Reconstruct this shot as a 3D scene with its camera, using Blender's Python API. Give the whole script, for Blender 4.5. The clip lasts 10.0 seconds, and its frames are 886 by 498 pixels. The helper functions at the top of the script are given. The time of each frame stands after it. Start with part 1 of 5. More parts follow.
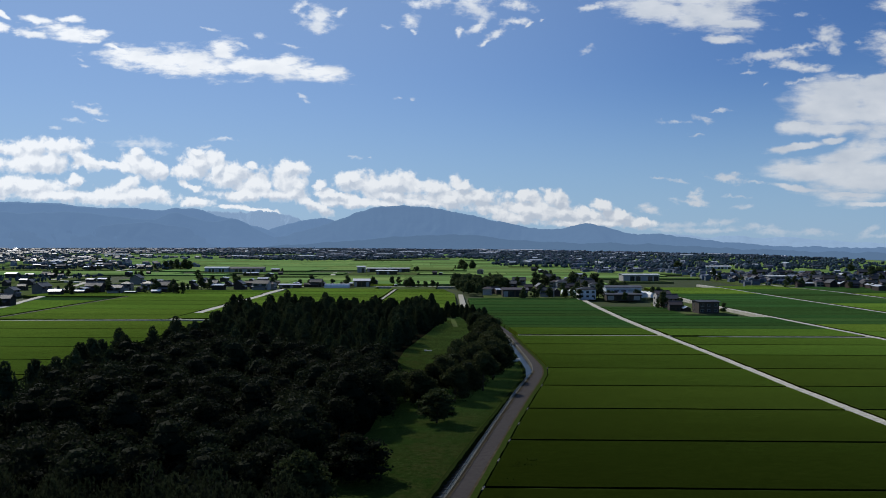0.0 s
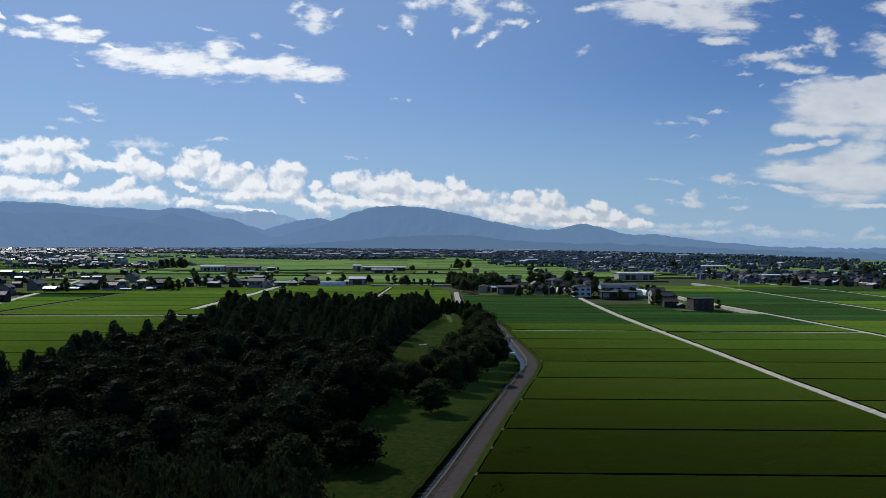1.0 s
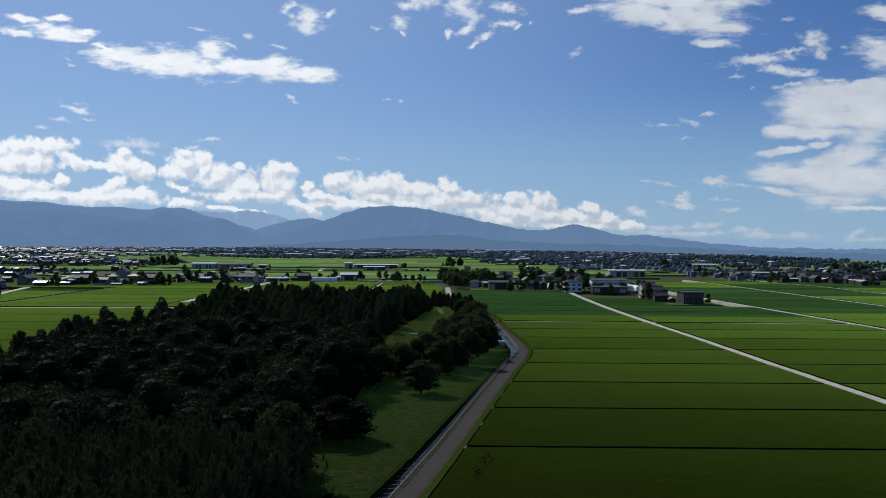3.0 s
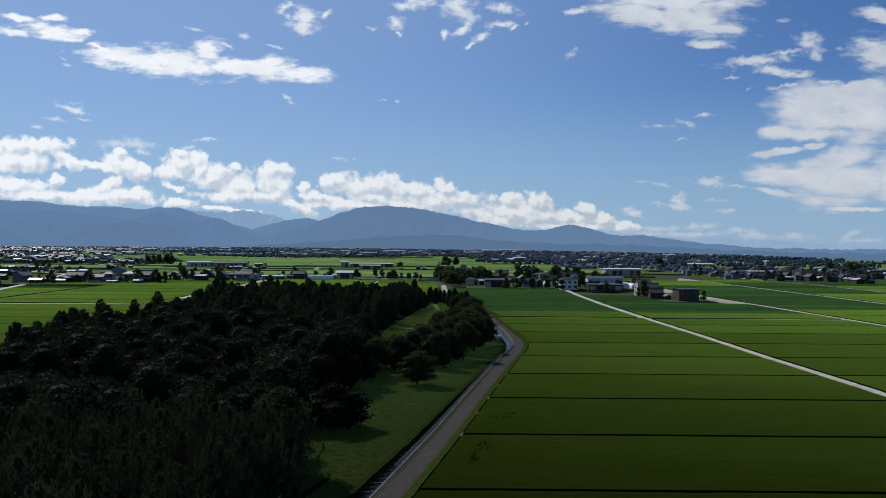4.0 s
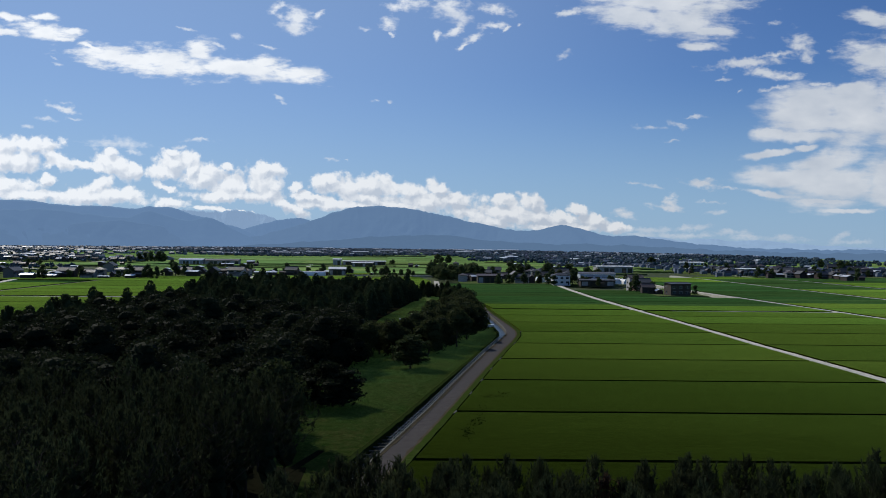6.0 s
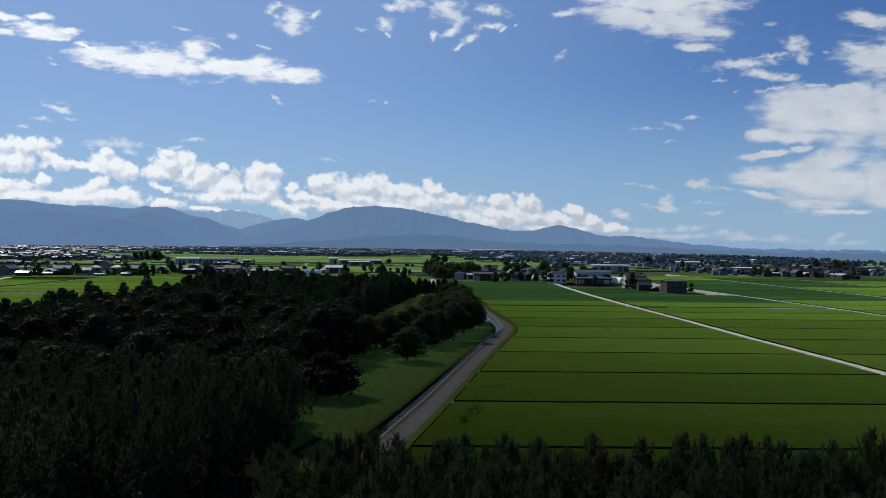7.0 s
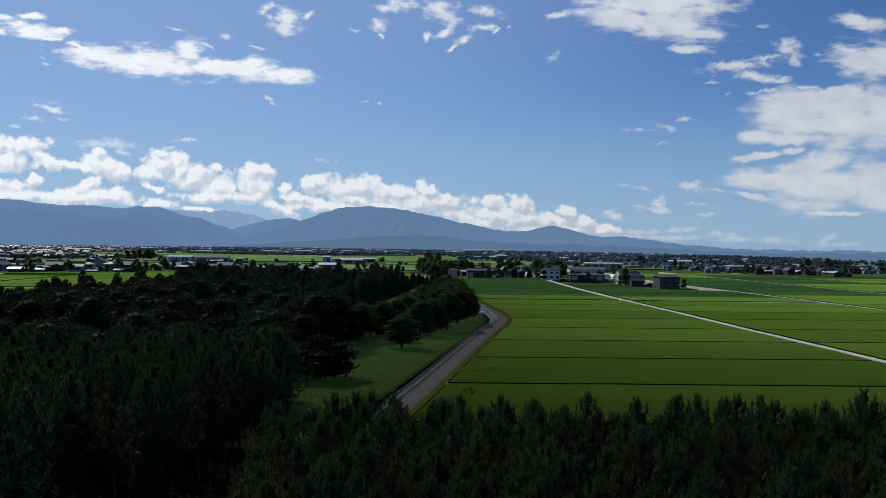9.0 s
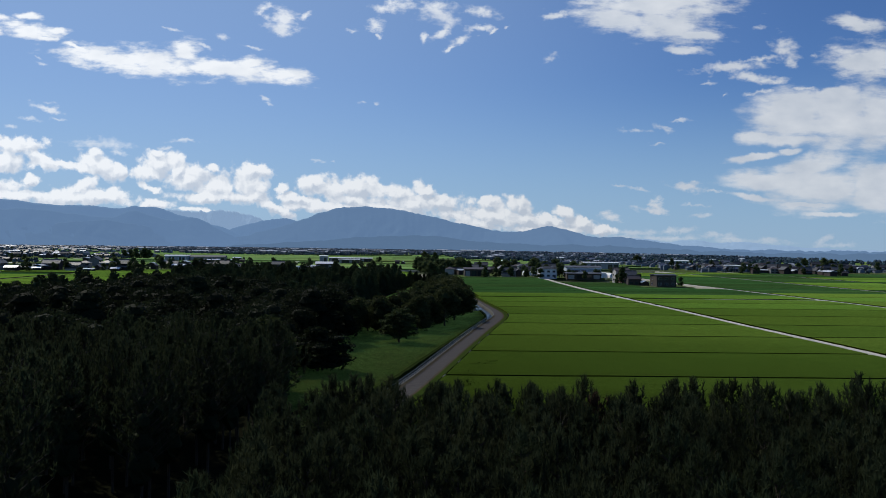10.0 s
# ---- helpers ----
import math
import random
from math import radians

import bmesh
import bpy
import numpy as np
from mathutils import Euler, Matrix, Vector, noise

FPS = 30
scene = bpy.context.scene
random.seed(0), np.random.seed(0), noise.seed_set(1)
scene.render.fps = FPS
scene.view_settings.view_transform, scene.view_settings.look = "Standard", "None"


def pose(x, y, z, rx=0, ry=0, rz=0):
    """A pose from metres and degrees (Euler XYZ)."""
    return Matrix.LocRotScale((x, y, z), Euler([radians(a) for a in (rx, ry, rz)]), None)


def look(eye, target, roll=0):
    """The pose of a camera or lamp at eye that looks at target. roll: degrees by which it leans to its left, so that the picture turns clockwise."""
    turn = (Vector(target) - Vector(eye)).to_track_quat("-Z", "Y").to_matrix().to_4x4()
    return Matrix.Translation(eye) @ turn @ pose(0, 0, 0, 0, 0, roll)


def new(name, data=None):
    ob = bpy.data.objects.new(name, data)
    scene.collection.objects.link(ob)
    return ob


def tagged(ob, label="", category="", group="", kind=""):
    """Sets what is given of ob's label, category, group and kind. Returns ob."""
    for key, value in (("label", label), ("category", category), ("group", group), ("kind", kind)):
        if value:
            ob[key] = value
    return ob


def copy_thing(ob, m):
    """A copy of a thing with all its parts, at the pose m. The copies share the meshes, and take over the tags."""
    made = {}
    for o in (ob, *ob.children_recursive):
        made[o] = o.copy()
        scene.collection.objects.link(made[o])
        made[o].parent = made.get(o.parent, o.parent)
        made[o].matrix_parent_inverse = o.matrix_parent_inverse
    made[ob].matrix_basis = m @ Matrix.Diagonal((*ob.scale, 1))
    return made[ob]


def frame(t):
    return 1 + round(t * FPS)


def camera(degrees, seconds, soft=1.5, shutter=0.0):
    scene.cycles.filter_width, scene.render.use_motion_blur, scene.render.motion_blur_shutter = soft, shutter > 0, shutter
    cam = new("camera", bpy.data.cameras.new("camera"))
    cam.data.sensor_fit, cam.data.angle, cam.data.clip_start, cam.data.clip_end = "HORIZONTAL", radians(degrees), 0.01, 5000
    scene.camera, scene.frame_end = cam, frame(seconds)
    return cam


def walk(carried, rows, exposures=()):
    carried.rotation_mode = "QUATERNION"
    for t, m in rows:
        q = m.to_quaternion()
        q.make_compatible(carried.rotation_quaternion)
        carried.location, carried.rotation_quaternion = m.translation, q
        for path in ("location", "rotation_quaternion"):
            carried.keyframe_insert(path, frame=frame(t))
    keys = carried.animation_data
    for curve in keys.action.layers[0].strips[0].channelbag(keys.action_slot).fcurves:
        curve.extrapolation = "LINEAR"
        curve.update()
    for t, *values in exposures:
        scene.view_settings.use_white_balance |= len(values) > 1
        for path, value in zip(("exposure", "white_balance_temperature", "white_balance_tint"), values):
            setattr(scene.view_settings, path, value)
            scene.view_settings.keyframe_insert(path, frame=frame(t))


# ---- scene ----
cam = camera(55.0, 10.0, 0.95)
PATH = [
    (0, (0.242, -48.914, 37.953), (-0.576, 0.038, 1.574)),
    (0.5, (0.474, -49.256, 36.887), (-0.553, 0.082, 1.446)),
    (1, (0.658, -49.568, 35.836), (-0.531, 0.125, 1.315)),
    (1.5, (0.796, -49.852, 34.800), (-0.510, 0.166, 1.182)),
    (2, (0.894, -50.110, 33.781), (-0.491, 0.205, 1.049)),
    (2.5, (0.955, -50.344, 32.780), (-0.472, 0.243, 0.914)),
    (3, (0.983, -50.556, 31.797), (-0.455, 0.280, 0.779)),
    (3.5, (0.983, -50.749, 30.833), (-0.438, 0.315, 0.644)),
    (4, (0.959, -50.924, 29.890), (-0.422, 0.348, 0.509)),
    (4.5, (0.915, -51.083, 28.968), (-0.406, 0.380, 0.375)),
    (5, (0.854, -51.230, 28.068), (-0.390, 0.411, 0.242)),
    (5.5, (0.783, -51.365, 27.192), (-0.375, 0.440, 0.110)),
    (6, (0.703, -51.492, 26.340), (-0.359, 0.468, -0.019)),
    (6.5, (0.621, -51.611, 25.513), (-0.344, 0.494, -0.146)),
    (7, (0.539, -51.726, 24.712), (-0.328, 0.518, -0.271)),
    (7.5, (0.462, -51.839, 23.939), (-0.311, 0.541, -0.392)),
    (8, (0.394, -51.950, 23.193), (-0.294, 0.563, -0.510)),
    (8.5, (0.340, -52.064, 22.477), (-0.276, 0.583, -0.623)),
    (9, (0.303, -52.181, 21.790), (-0.257, 0.602, -0.733)),
    (9.5, (0.288, -52.304, 21.135), (-0.238, 0.619, -0.837)),
    (10, (0.298, -52.436, 20.512), (-0.216, 0.634, -0.936)),
]
walk(cam, [(t, pose(*eye, 90 + tilt, -lean, yaw)) for t, eye, (tilt, lean, yaw) in PATH], [(0, 0.0, 6500, 10), (10, 0.0, 6500, 10)])

# ---- light ----
SUN_BEARING, SUN_HEIGHT = -40.0, 38.0
SKY, CLOUD, SUN = 0.067, 0.74, 3.0

sb, sh = radians(SUN_BEARING), radians(SUN_HEIGHT)
TO_SUN = Vector((math.sin(sb) * math.cos(sh), math.cos(sb) * math.cos(sh), math.sin(sh)))
sun = new("sun", bpy.data.lights.new("sun", "SUN"))
sun.data.energy, sun.data.angle, sun.data.color = SUN, radians(0.6), (1.0, 0.95, 0.86)
sun.matrix_world = look(TO_SUN * 100, (0, 0, 0))

# Clouds: tangent of bearing, tangent of height, half width, half height, tilt in degrees
LONG_CLOUDS = [(-0.376, 0.214, 0.064, 0.0134, -6), (-0.322, 0.210, 0.061, 0.0147, -6), (-0.286, 0.227, 0.022, 0.0133, -20), (-0.241, 0.205, 0.067, 0.0120, -6), (-0.180, 0.199, 0.041, 0.0100, -6), (-0.413, 0.227, 0.017, 0.0033, -20), (-0.214, 0.210, 0.020, 0.0080, 0), (-0.471, 0.247, 0.037, 0.0087, -4), (-0.519, 0.246, 0.020, 0.0054, -8), (-0.509, 0.263, 0.019, 0.0047, -8), (-0.472, 0.262, 0.017, 0.0040, -12), (-0.434, 0.245, 0.017, 0.0040, 0), (-0.554, 0.254, 0.015, 0.0067, -5), (-0.552, 0.268, 0.020, 0.0027, -15), (-0.447, 0.237, 0.015, 0.0027, -12)]
TOP_CLOUDS = [(0.221, 0.270, 0.058, 0.0157, -12), (0.280, 0.263, 0.059, 0.0210, -8), (0.313, 0.251, 0.031, 0.0079, 3), (0.297, 0.234, 0.025, 0.0046, -5), (0.266, 0.287, 0.085, 0.0197, 0), (0.359, 0.215, 0.040, 0.0059, 8), (0.379, 0.203, 0.027, 0.0052, -5), (0.402, 0.199, 0.016, 0.0039, 8), (0.417, 0.237, 0.013, 0.0144, 30), (0.425, 0.221, 0.008, 0.0059, -20), (0.388, 0.225, 0.025, 0.0026, 8), (0.389, 0.186, 0.018, 0.0026, 5), (0.438, 0.191, 0.018, 0.0026, 3), (0.520, 0.223, 0.053, 0.0234, 0), (0.506, 0.269, 0.035, 0.0091, -10), (-0.043, 0.280, 0.025, 0.0066, 10), (0.007, 0.275, 0.022, 0.0132, -20), (0.060, 0.275, 0.017, 0.0059, -5)]
VEILS = [(0.429, 0.158, 0.054, 0.0301, 0), (0.483, 0.158, 0.048, 0.0339, 0), (0.385, 0.134, 0.019, 0.0059, 0), (0.426, 0.130, 0.049, 0.0079, 0), (0.479, 0.187, 0.032, 0.0072, 5), (0.535, 0.154, 0.042, 0.0378, 0), (0.405, 0.080, 0.060, 0.0124, 3), (0.460, 0.075, 0.072, 0.0262, 0), (0.380, 0.063, 0.029, 0.0039, -5), (0.447, 0.100, 0.047, 0.0118, 8), (0.388, 0.110, 0.029, 0.0046, 8), (0.423, 0.116, 0.013, 0.0039, 10), (0.483, 0.043, 0.037, 0.0033, 0), (0.538, 0.077, 0.055, 0.0313, 0), (0.451, 0.055, 0.042, 0.0039, 0)]
PUFFS = [(-0.173, 0.261, 0.019, 0.0146, 0), (-0.175, 0.252, 0.015, 0.0080, 0), (-0.198, 0.276, 0.009, 0.0046, 30), (-0.147, 0.267, 0.010, 0.0033, 35), (-0.065, 0.258, 0.009, 0.0093, 10), (-0.062, 0.245, 0.004, 0.0033, 0), (-0.009, 0.244, 0.005, 0.0066, -20), (0.014, 0.251, 0.015, 0.0053, 25), (0.034, 0.242, 0.016, 0.0046, 20), (0.021, 0.231, 0.007, 0.0026, 25), (0.056, 0.254, 0.015, 0.0046, 3), (0.072, 0.251, 0.007, 0.0020, 30), (0.088, 0.256, 0.005, 0.0020, 40), (0.266, 0.050, 0.009, 0.0092, 20), (0.263, 0.045, 0.020, 0.0046, 0), (0.305, 0.072, 0.022, 0.0053, -9), (0.145, 0.272, 0.014, 0.0046, 10), (0.214, 0.036, 0.013, 0.0059, 0), (-0.445, 0.153, 0.018, 0.0047, -22)]
WISPS = [(-0.304, 0.250, 0.015, 0.0020, -10), (-0.267, 0.231, 0.012, 0.0027, -20), (-0.244, 0.241, 0.009, 0.0033, -10), (-0.211, 0.230, 0.013, 0.0020, -8), (-0.206, 0.217, 0.006, 0.0020, 0), (-0.446, 0.161, 0.006, 0.0020, -5), (-0.467, 0.143, 0.012, 0.0027, -5), (-0.453, 0.207, 0.009, 0.0020, -12), (-0.459, 0.214, 0.006, 0.0013, -20), (0.140, 0.222, 0.009, 0.0039, 30), (0.244, 0.138, 0.020, 0.0026, 0), (0.277, 0.141, 0.012, 0.0039, -15), (0.293, 0.150, 0.014, 0.0020, 0), (0.268, 0.122, 0.009, 0.0020, 0), (0.246, 0.070, 0.016, 0.0020, -5), (0.223, 0.073, 0.009, 0.0013, -5), (0.335, 0.068, 0.018, 0.0020, -8), (0.312, 0.050, 0.018, 0.0020, 0), (0.319, 0.038, 0.013, 0.0039, 0)]
FLECKS = [(-0.130, 0.098, 0.009, 0.0020, 0), (-0.114, 0.097, 0.004, 0.0013, 0), (-0.080, 0.166, 0.005, 0.0020, -5), (-0.063, 0.166, 0.004, 0.0020, 0), (-0.193, 0.170, 0.007, 0.0020, -20), (-0.188, 0.164, 0.007, 0.0027, -30), (-0.092, 0.251, 0.008, 0.0026, 10), (0.387, 0.263, 0.008, 0.0033, 0), (0.453, 0.229, 0.004, 0.0026, 0), (0.347, 0.182, 0.005, 0.0020, 30), (0.327, 0.196, 0.009, 0.0020, 5), (-0.286, 0.119, 0.019, 0.0027, 3), (-0.309, 0.110, 0.013, 0.0027, 0), (-0.383, 0.115, 0.038, 0.0067, -2), (-0.363, 0.105, 0.013, 0.0033, -5), (-0.543, 0.119, 0.016, 0.0027, 0), (-0.285, 0.234, 0.005, 0.0020, -20), (-0.489, 0.134, 0.008, 0.0027, 0), (-0.435, 0.143, 0.011, 0.0020, -8)]
HEAPS_WEST = [(-0.499, 0.111, 0.048, 0.0114, 3), (-0.515, 0.094, 0.058, 0.0148, 0), (-0.454, 0.097, 0.029, 0.0087, -20), (-0.528, 0.064, 0.065, 0.0121, -3), (-0.474, 0.053, 0.088, 0.0074, -3), (-0.426, 0.051, 0.071, 0.0094, -3), (-0.548, 0.108, 0.033, 0.0108, -12), (-0.466, 0.071, 0.012, 0.0067, 0), (-0.386, 0.090, 0.030, 0.0147, -14), (-0.391, 0.104, 0.009, 0.0074, 0), (-0.362, 0.084, 0.016, 0.0107, -30), (-0.403, 0.067, 0.022, 0.0087, 20), (-0.378, 0.054, 0.035, 0.0094, -4), (-0.319, 0.091, 0.023, 0.0147, 0), (-0.301, 0.095, 0.012, 0.0120, -30), (-0.318, 0.103, 0.009, 0.0067, 0), (-0.328, 0.064, 0.015, 0.0040, -20), (-0.321, 0.045, 0.020, 0.0060, 0), (-0.332, 0.082, 0.027, 0.0094, 0), (-0.420, 0.089, 0.031, 0.0054, -5)]
HEAPS_MIDDLE = [(-0.278, 0.075, 0.030, 0.0160, -5), (-0.294, 0.084, 0.011, 0.0147, 0), (-0.249, 0.069, 0.027, 0.0187, 0), (-0.254, 0.087, 0.009, 0.0060, 0), (-0.212, 0.073, 0.027, 0.0187, 0), (-0.204, 0.086, 0.021, 0.0087, -5), (-0.264, 0.054, 0.040, 0.0067, 0), (-0.217, 0.054, 0.040, 0.0073, 0), (-0.284, 0.039, 0.012, 0.0033, 0), (-0.247, 0.036, 0.030, 0.0033, -6), (-0.173, 0.066, 0.009, 0.0067, 20), (-0.138, 0.072, 0.021, 0.0093, 5), (-0.122, 0.064, 0.030, 0.0120, 0), (-0.150, 0.052, 0.039, 0.0060, -10), (-0.083, 0.066, 0.035, 0.0146, -4), (-0.090, 0.053, 0.040, 0.0080, 0), (-0.123, 0.045, 0.060, 0.0073, 0), (-0.057, 0.046, 0.060, 0.0060, -5), (-0.033, 0.062, 0.024, 0.0119, 0), (-0.177, 0.040, 0.030, 0.0067, -25)]
HEAPS_EAST = [(-0.007, 0.064, 0.017, 0.0099, -20), (-0.017, 0.050, 0.050, 0.0119, 0), (0.020, 0.049, 0.028, 0.0106, -12), (0.030, 0.037, 0.040, 0.0099, -14), (0.069, 0.049, 0.028, 0.0086, 0), (0.067, 0.055, 0.010, 0.0053, 0), (0.076, 0.036, 0.048, 0.0132, -5), (0.105, 0.048, 0.021, 0.0106, -15), (0.109, 0.033, 0.034, 0.0119, 0), (0.143, 0.032, 0.023, 0.0079, -5), (0.158, 0.040, 0.014, 0.0079, -5), (0.173, 0.029, 0.024, 0.0079, -10), (0.201, 0.020, 0.021, 0.0059, 0), (0.155, 0.022, 0.039, 0.0053, -3), (0.119, 0.020, 0.033, 0.0046, 0), (0.053, 0.026, 0.033, 0.0066, -10)]
LOW_CLOUDS = [(0.247, 0.017, 0.027, 0.0046, 0), (0.289, 0.020, 0.024, 0.0039, 6), (0.338, 0.015, 0.027, 0.0039, 0), (0.354, 0.011, 0.029, 0.0046, -5), (0.403, 0.009, 0.026, 0.0039, 0), (0.465, 0.011, 0.017, 0.0039, 22), (0.280, 0.011, 0.046, 0.0033, 0), (0.234, 0.012, 0.026, 0.0046, 0), (0.481, 0.007, 0.026, 0.0033, 0)]


class Nodes:
    """Short hand for building a node tree."""

    def __init__(self, tree):
        self.tree = tree

    def add(self, kind, *links, **settings):
        n = self.tree.nodes.new("ShaderNode" + kind)
        for key, value in settings.items():
            if key == "operation":
                n.operation = value
            elif key == "data_type":
                n.data_type = value
            elif key == "blend_type":
                n.blend_type = value
            elif key == "interpolation_type":
                n.interpolation_type = value
        for i, v in enumerate(links):
            self.put(n.inputs[i], v)
        return n

    def put(self, socket, v):
        if isinstance(v, bpy.types.NodeSocket):
            self.tree.links.new(v, socket)
        elif v is not None:
            socket.default_value = v

    def math(self, op, a, b=None, c=None):
        return self.add("Math", a, b, c, operation=op).outputs[0]

    def vec(self, op, a, b=None):
        n = self.add("VectorMath", a, b, operation=op)
        return n.outputs["Value"] if op == "LENGTH" else n.outputs[0]

    def noise(self, vector, scale, detail=3.0, rough=0.55):
        n = self.add("TexNoise")
        for key, v in (("Vector", vector), ("Scale", scale), ("Detail", detail), ("Roughness", rough)):
            self.put(n.inputs[key], v)
        return n

    def span(self, v, a, b, c=0.0, d=1.0, smooth=False):
        n = self.add("MapRange", interpolation_type="SMOOTHSTEP" if smooth else "LINEAR")
        for key, x in (("Value", v), ("From Min", a), ("From Max", b), ("To Min", c), ("To Max", d)):
            self.put(n.inputs[key], x)
        return n.outputs[0]

    def mix(self, f, a, b):
        n = self.add("Mix", data_type="RGBA")
        for i, v in ((0, f), (6, a), (7, b)):
            self.put(n.inputs[i], v)
        return n.outputs[2]


def build_sky():
    world = bpy.data.worlds.new("sky")
    world.use_nodes = True
    scene.world = world
    n = Nodes(world.node_tree)
    world.node_tree.nodes.clear()
    sky = n.add("TexSky")
    sky.sky_type, sky.sun_disc = "NISHITA", False
    sky.sun_elevation, sky.sun_rotation = sh, sb
    sky.altitude, sky.air_density, sky.dust_density, sky.ozone_density = 50, 1.0, 0.0, 5.0
    way = n.add("TexCoord").outputs["Generated"]
    part_xyz = n.add("SeparateXYZ", way)
    ahead = n.math("MAXIMUM", part_xyz.outputs[1], 0.05)
    flat = n.add("CombineXYZ", n.math("DIVIDE", part_xyz.outputs[0], ahead), n.math("DIVIDE", part_xyz.outputs[2], ahead), 0.0).outputs[0]
    SUNWARD = (-0.004, 0.0065, 0)

    def warped(coarse, amount_a, fine, amount_b):
        """The sky's plane, stirred at two scales."""
        a = n.noise(flat, coarse, 2.0).outputs["Color"]
        b = n.noise(flat, fine, 3.0).outputs["Color"]
        a = n.vec("MULTIPLY", n.vec("SUBTRACT", a, (0.5, 0.5, 0.5)), amount_a)
        b = n.vec("MULTIPLY", n.vec("SUBTRACT", b, (0.5, 0.5, 0.5)), amount_b)
        return n.vec("ADD", flat, n.vec("ADD", a, b))

    def cover(clouds, where):
        best, turned = None, {}
        for u, v, a, b, lean in clouds:
            lean = min((-30, -20, -8, 0, 8, 30), key=lambda k: abs(k - lean))
            c, k = math.cos(radians(lean)), math.sin(radians(lean))
            if lean not in turned:
                across = n.add("VectorMath", where, (c, k, 0), operation="DOT_PRODUCT").outputs["Value"]
                up = n.add("VectorMath", where, (-k, c, 0), operation="DOT_PRODUCT").outputs["Value"]
                turned[lean] = n.add("CombineXYZ", across, up, 0.0).outputs[0]
            d = n.vec("MULTIPLY", n.vec("SUBTRACT", turned[lean], (u * c + v * k, v * c - u * k, 0)), (1 / a, 1 / b, 0))
            d = n.math("SUBTRACT", 1.0, n.vec("LENGTH", d))
            best = d if best is None else n.math("MAXIMUM", best, d)
        return best

    def billow(where, scale):
        """Rounded heads, as on the top of a heaped cloud."""
        v = n.add("TexVoronoi")
        v.voronoi_dimensions, v.feature = "2D", "SMOOTH_F1"
        for key, x in (("Vector", where), ("Scale", scale), ("Detail", 3.0), ("Roughness", 0.5), ("Smoothness", 0.4)):
            n.put(v.inputs[key], x)
        return n.math("SUBTRACT", 0.9, v.outputs["Distance"])

    def streaks(scale, detail, rough, lean, long):
        m = n.add("Mapping", flat)
        m.inputs["Rotation"].default_value = (0, 0, radians(lean))
        m.inputs["Scale"].default_value = (1, long, 1)
        return n.noise(m.outputs[0], scale, detail, rough).outputs[0]

    sunward = n.add("VectorMath", way, tuple(TO_SUN), operation="DOT_PRODUCT").outputs["Value"]
    glare = n.span(sunward, 0.45, 0.95, smooth=True)
    wisp = streaks(30.0, 9.0, 0.62, 7, 3.0)
    silk = streaks(16.0, 7.0, 0.56, 3, 3.2)
    tuft = streaks(52.0, 9.0, 0.62, 8, 1.8)
    puff = n.noise(flat, 75.0, 8.0, 0.60).outputs[0]
    patch = n.noise(n.vec("MULTIPLY", flat, (1, 1.8, 1)), 24.0, 4.0, 0.5).outputs[0]

    def layer(clouds, where, grain, amount, bias, soft, most):
        """One kind of cloud: its cover, and how far each part of it faces the sun."""
        base = cover(clouds, where)
        thick = n.span(n.math("ADD", base, n.math("MULTIPLY_ADD", grain, amount, bias)), soft[0], soft[1], 0, most, True)
        return thick, base

    drift = warped(16.0, (0.022, 0.010, 0), 60.0, (0.015, 0.008, 0))
    curl = warped(45.0, (0.010, 0.008, 0), 120.0, (0.009, 0.008, 0))
    long_cover, long_base = layer(LONG_CLOUDS, drift, wisp, 2.7, -1.12, (-0.1, 0.8), 0.98)
    top_cover, _ = layer(TOP_CLOUDS[:5] + TOP_CLOUDS[13:15], drift, wisp, 2.2, -0.92, (-0.15, 0.8), 0.93)
    torn_cover, _ = layer(TOP_CLOUDS[5:13] + TOP_CLOUDS[15:], curl, tuft, 3.6, -1.55, (-0.2, 1.3), 0.9)
    veil_cover, _ = layer(VEILS, drift, silk, 2.1, -0.88, (-0.15, 0.6), 0.92)
    puff_cover, _ = layer(PUFFS, curl, tuft, 3.6, -1.62, (-0.15, 1.15), 0.92)
    wisp_cover, _ = layer(WISPS + FLECKS, curl, tuft, 3.6, -1.65, (-0.1, 1.4), 0.68)
    low_cover, _ = layer(LOW_CLOUDS, curl, tuft, 3.4, -1.5, (-0.1, 1.3), 0.62)
    heads, heads_lit = billow(curl, 40.0), billow(n.vec("ADD", curl, SUNWARD), 40.0)
    heap_base = cover(HEAPS_WEST + HEAPS_MIDDLE + HEAPS_EAST, curl)
    heap_lit = cover(HEAPS_WEST + HEAPS_MIDDLE + HEAPS_EAST, n.vec("ADD", curl, SUNWARD))
    rough_heads = n.math("MULTIPLY_ADD", puff, 1.7, n.math("MULTIPLY_ADD", heads, 0.6, -0.74))
    heap_cover = n.span(n.math("ADD", heap_base, rough_heads), -0.05, 0.55, 0, 0.97, True)

    density = heap_cover
    for c in (long_cover, top_cover, torn_cover, veil_cover, puff_cover, wisp_cover, low_cover):
        density = n.math("MAXIMUM", density, c)
    density = n.math("MULTIPLY", density, n.span(part_xyz.outputs[1], 0.05, 0.3, smooth=True))
    density = n.math("MULTIPLY", density, n.span(part_xyz.outputs[2], -0.01, 0.012))
    relief = n.math("MULTIPLY_ADD", n.math("SUBTRACT", heads, heads_lit), 1.1, n.math("MULTIPLY", n.math("SUBTRACT", heap_base, heap_lit), 1.0))
    relief = n.math("MULTIPLY", relief, heap_cover)
